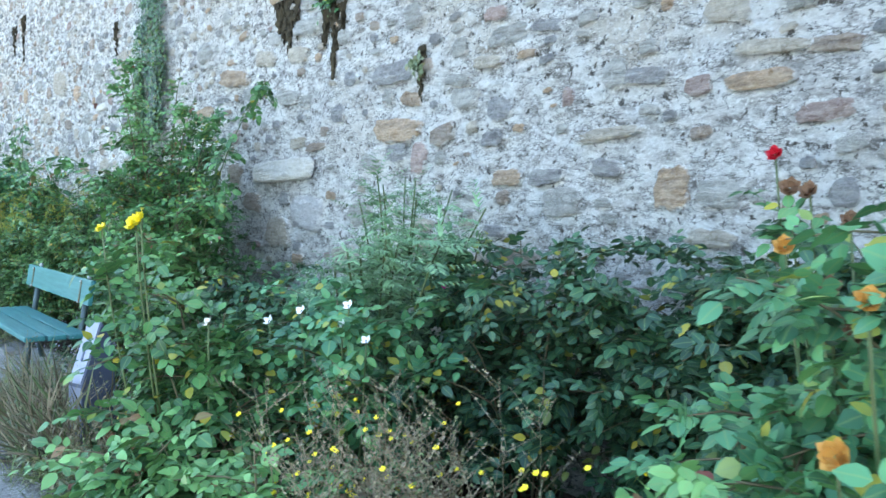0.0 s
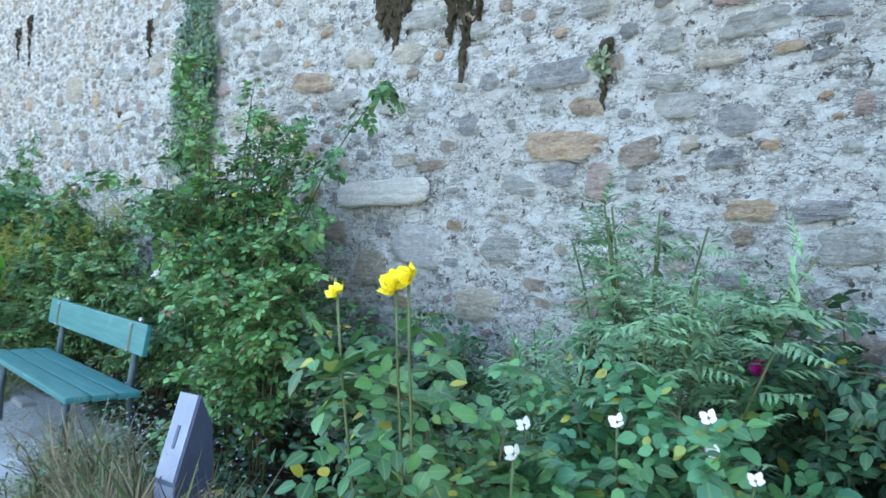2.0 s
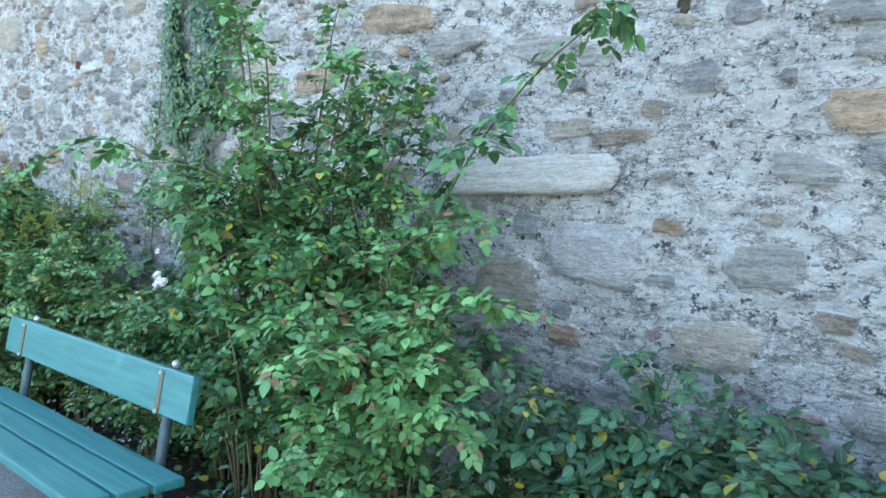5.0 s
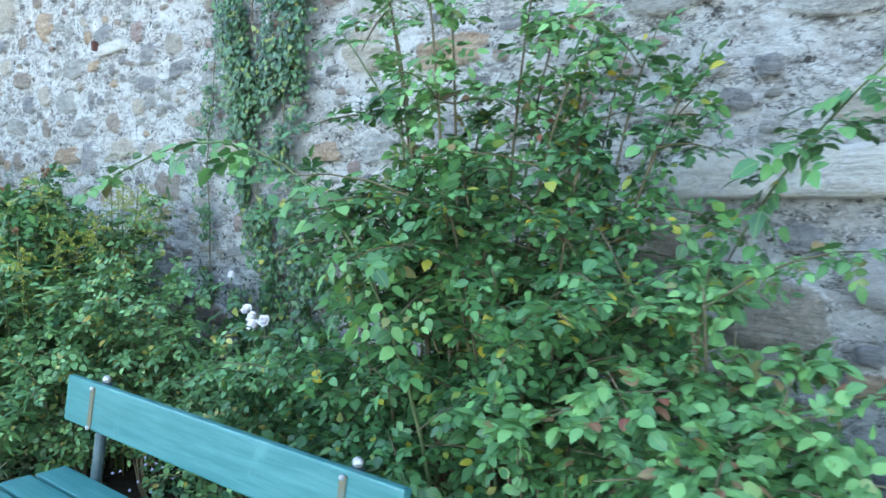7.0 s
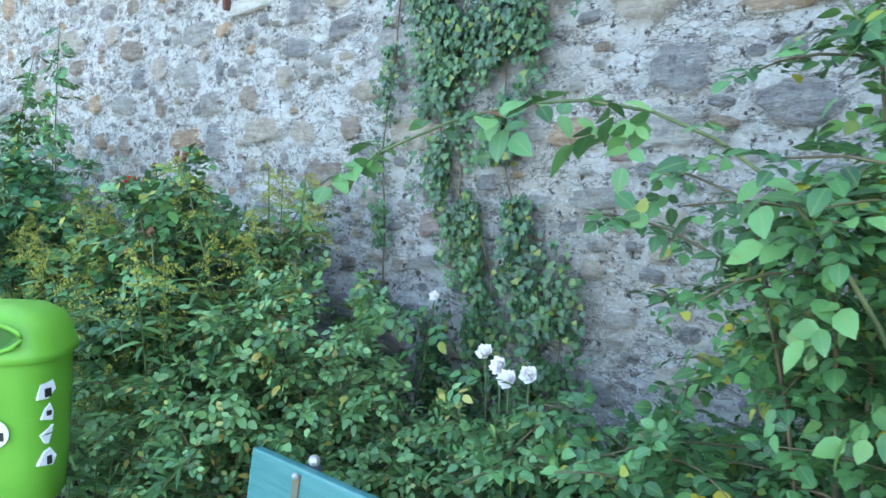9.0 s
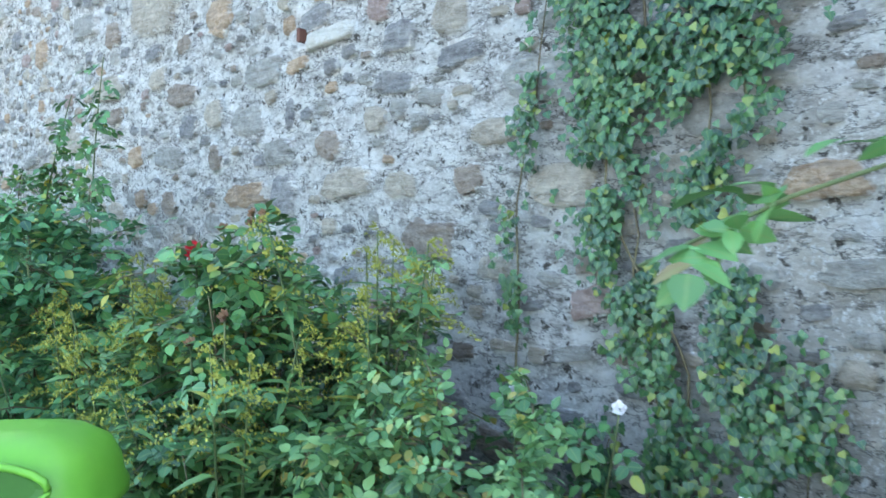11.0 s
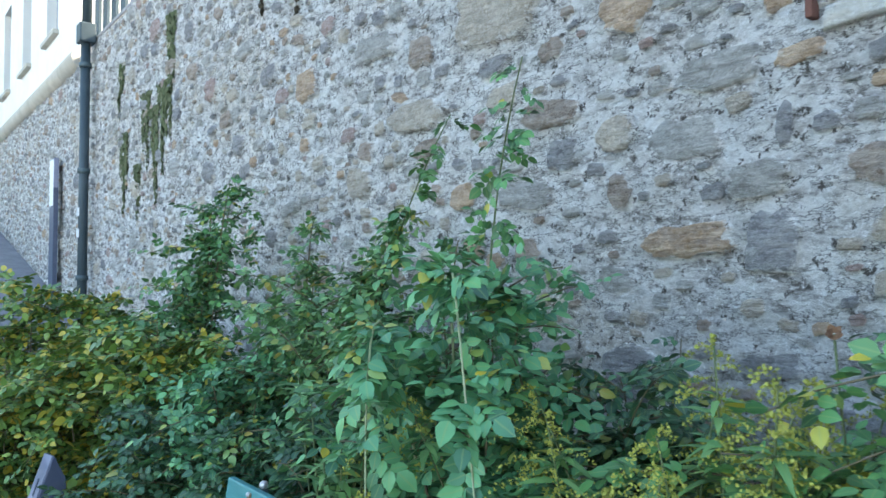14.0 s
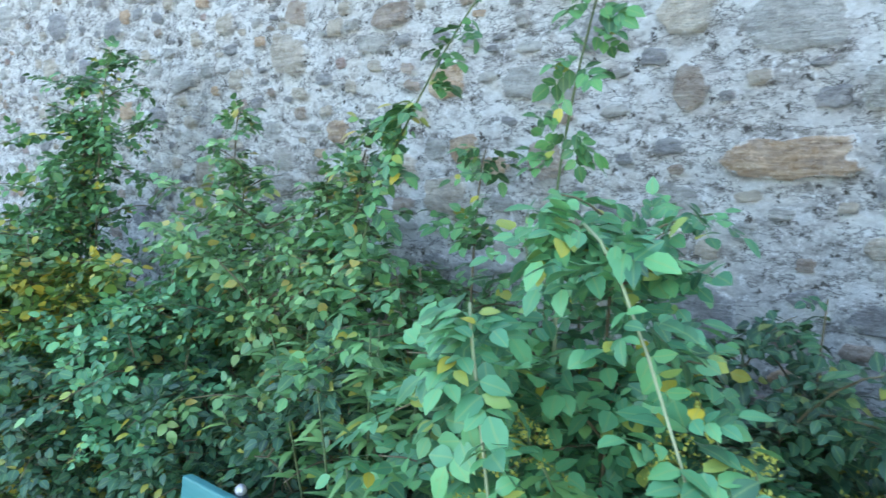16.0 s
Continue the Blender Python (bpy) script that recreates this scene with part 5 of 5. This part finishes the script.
NEAR_START = [(-1.33, 1.79, 0.30, 0.06, "o"), (-1.1, 1.66, 0.19, 0.06, "r"), (-1.67, 1.41, 0.15, 0.15, "o"), (-1.47, 1.39, 0.19, 0.09, "g"), (-1.81, 1.86, 0.21, 0.06, "d"), (-1.29, 1.9, 0.26, 0.05, "t"), (-1.5, 1.22, 0.20, 0.06, "t"), (-1.03, 1.39, 0.10, 0.09, "d"), (-1.97, 1.64, 0.29, 0.05, "t"), (-2.57, 2.15, 0.27, 0.08, "g"), (-1.08, 1.88, 0.19, 0.05, "b")]
NEAR_YELLOW_A = [(-4.755, 1.565, 0.79, 0.145, "w"), (-4.425, 1.275, 0.36, 0.22, "p"), (-3.44, 1.76, 0.45, 0.12, "o"), (-3.49, 2.08, 0.35, 0.11, "d"), (-5.21, 1.35, 0.26, 0.13, "b"), (-5.49, 1.56, 0.23, 0.14, "b"), (-4.8, 1.14, 0.32, 0.20, "t"), (-3.8, 1.28, 0.26, 0.13, "g"), (-2.57, 1.47, 0.20, 0.07, "o"), (-3.24, 1.59, 0.13, 0.15, "r"), (-3.45, 1.63, 0.17, 0.09, "d"), (-2.22, 1.36, 0.21, 0.11, "g"), (-2.32, 1.47, 0.20, 0.07, "d"), (-1.95, 1.89, 0.12, 0.11, "g")]
NEAR_YELLOW_B = [(-2.33, 2.15, 0.17, 0.05, "d"), (-2.88, 1.88, 0.20, 0.09, "g"), (-2.5, 1.09, 0.32, 0.08, "b"), (-3.32, 1.92, 0.18, 0.07, "o"), (-2.2, 1.82, 0.06, 0.08, "r"), (-3.29, 2.37, 0.17, 0.12, "g"), (-4.42, 2.5, 0.33, 0.09, "g"), (-5.5, 2.29, 0.46, 0.12, "o"), (-5.13, 2.14, 0.34, 0.10, "g"), (-6.07, 2.06, 0.37, 0.11, "o"), (-4.56, 1.75, 0.22, 0.07, "t"), (-2.92, 2.14, 0.12, 0.08, "g"), (-2.72, 2.04, 0.18, 0.06, "t")]
BY_BENCH = [(-5.5, 1.57, 0.27, 0.13, "b"), (-5.21, 2.08, 0.24, 0.08, "o"), (-4.76, 1.11, 0.27, 0.18, "t"), (-4.33, 1.71, 0.23, 0.05, "b"), (-4.66, 1.73, 0.17, 0.10, "g"), (-4.21, 1.8, 0.09, 0.06, "b"), (-4.04, 1.9, 0.13, 0.09, "d"), (-4.15, 1.2, 0.12, 0.04, "d"), (-4.13, 1.39, 0.11, 0.05, "o")]
BY_IVY = [(-6.8, 1.68, 0.20, 0.09, "o"), (-7.57, 1.7, 0.25, 0.12, "t"), (-9.26, 2.29, 0.30, 0.11, "g"), (-9.4, 1.72, 0.34, 0.10, "o"), (-8.01, 2.18, 0.23, 0.08, "d"), (-7.85, 1.89, 0.19, 0.08, "t"), (-10.04, 2.28, 0.32, 0.11, "b")]
END_A = [(-9.41, 1.73, 0.36, 0.17, "o"), (-9.09, 1.7, 0.17, 0.17, "d"), (-8.63, 1.75, 0.31, 0.11, "t"), (-8.31, 1.73, 0.17, 0.09, "t"), (-9.41, 2.08, 0.27, 0.13, "g"), (-8.76, 1.91, 0.18, 0.11, "b"), (-9.28, 2.33, 0.31, 0.15, "b"), (-9.95, 2.28, 0.26, 0.13, "o"), (-10.37, 2.82, 0.53, 0.25, "t"), (-9.68, 1.92, 0.11, 0.12, "b"), (-9.13, 1.91, 0.19, 0.10, "g"), (-10.17, 1.7, 0.16, 0.12, "b"), (-12.2, 2.85, 0.30, 0.19, "o")]
END_B = [(-8.32, 2.29, 0.17, 0.10, "d"), (-8.43, 2.43, 0.13, 0.10, "r"), (-8.98, 2.28, 0.17, 0.06, "o"), (-8.15, 1.52, 0.27, 0.13, "b"), (-8.76, 2.37, 0.31, 0.07, "w"), (-9.98, 2.1, 0.15, 0.11, "d"), (-9.3, 2.54, 0.11, 0.09, "g"), (-9.04, 2.07, 0.05, 0.13, "d"), (-11.0, 2.43, 0.48, 0.13, "t"), (-11.38, 2.89, 0.40, 0.14, "g"), (-8.35, 2.12, 0.22, 0.08, "d"), (-8.09, 2.21, 0.11, 0.07, "d")]
rs = np.random.default_rng(61)
for group in (NEAR_YELLOW_A, NEAR_YELLOW_B, NEAR_START, BY_BENCH, BY_IVY, END_A, END_B):
    for x, z, w, h, kind in group:
        if any(abs(x - a) < 0.4 * (w + c) and abs(z - b) < 0.4 * (h + d) for a, b, c, d in taken):
            continue
        if kind not in "wp":
            w, h = 1.06 * w, 1.22 * h
        lay_stone(x, z, w, h, kind, int(rs.integers(0, 14)) if kind not in "wp" else 14 + int(kind == "p"), rs.uniform(-7, 7))
boxes = np.array(taken)
for tries in range(26000):
    x, z = rs.uniform(-27.5, 1.2), rs.uniform(0.3, 4.5)
    if x < -13.5 and rs.uniform() < 0.2:
        continue
    size = rs.uniform()
    w = rs.uniform(0.05, 0.11) if size < 0.5 else rs.uniform(0.10, 0.22) if size < 0.85 else rs.uniform(0.2, 0.34)
    h = w * rs.uniform(0.35, 0.85)
    if np.any((np.abs(x - boxes[:, 0]) < 0.5 * (w + boxes[:, 2]) + 0.008) & (np.abs(z - boxes[:, 1]) < 0.5 * (h + boxes[:, 3]) + 0.008)):
        continue
    if x > -5.5 and rs.uniform() < 0.7:
        continue
    kind = "gggtttbbdddordgg"[int(rs.integers(0, 16))]
    lay_stone(x, z, w, h, kind, int(rs.integers(0, 14)), rs.uniform(-14, 14), -12.5 < x < -0.5 and 1.1 < z < 2.6 and w > 0.12 and stone_count[0] < 295)
    boxes = np.vstack((boxes, (x, z, w, h)))
for kind, (v, f, rim) in stones_far.items():
    me = bpy.data.meshes.new("stones")
    me.from_pydata(v, [], f)
    me.attributes.new("rim", "FLOAT", "POINT").data.foreach_set("value", rim)
    me.polygons.foreach_set("use_smooth", [True] * len(f))
    me.materials.append(STONES[kind])
    ob = new("stones", me)
    ob.parent = wall
    ob["kind"] = "stuff"
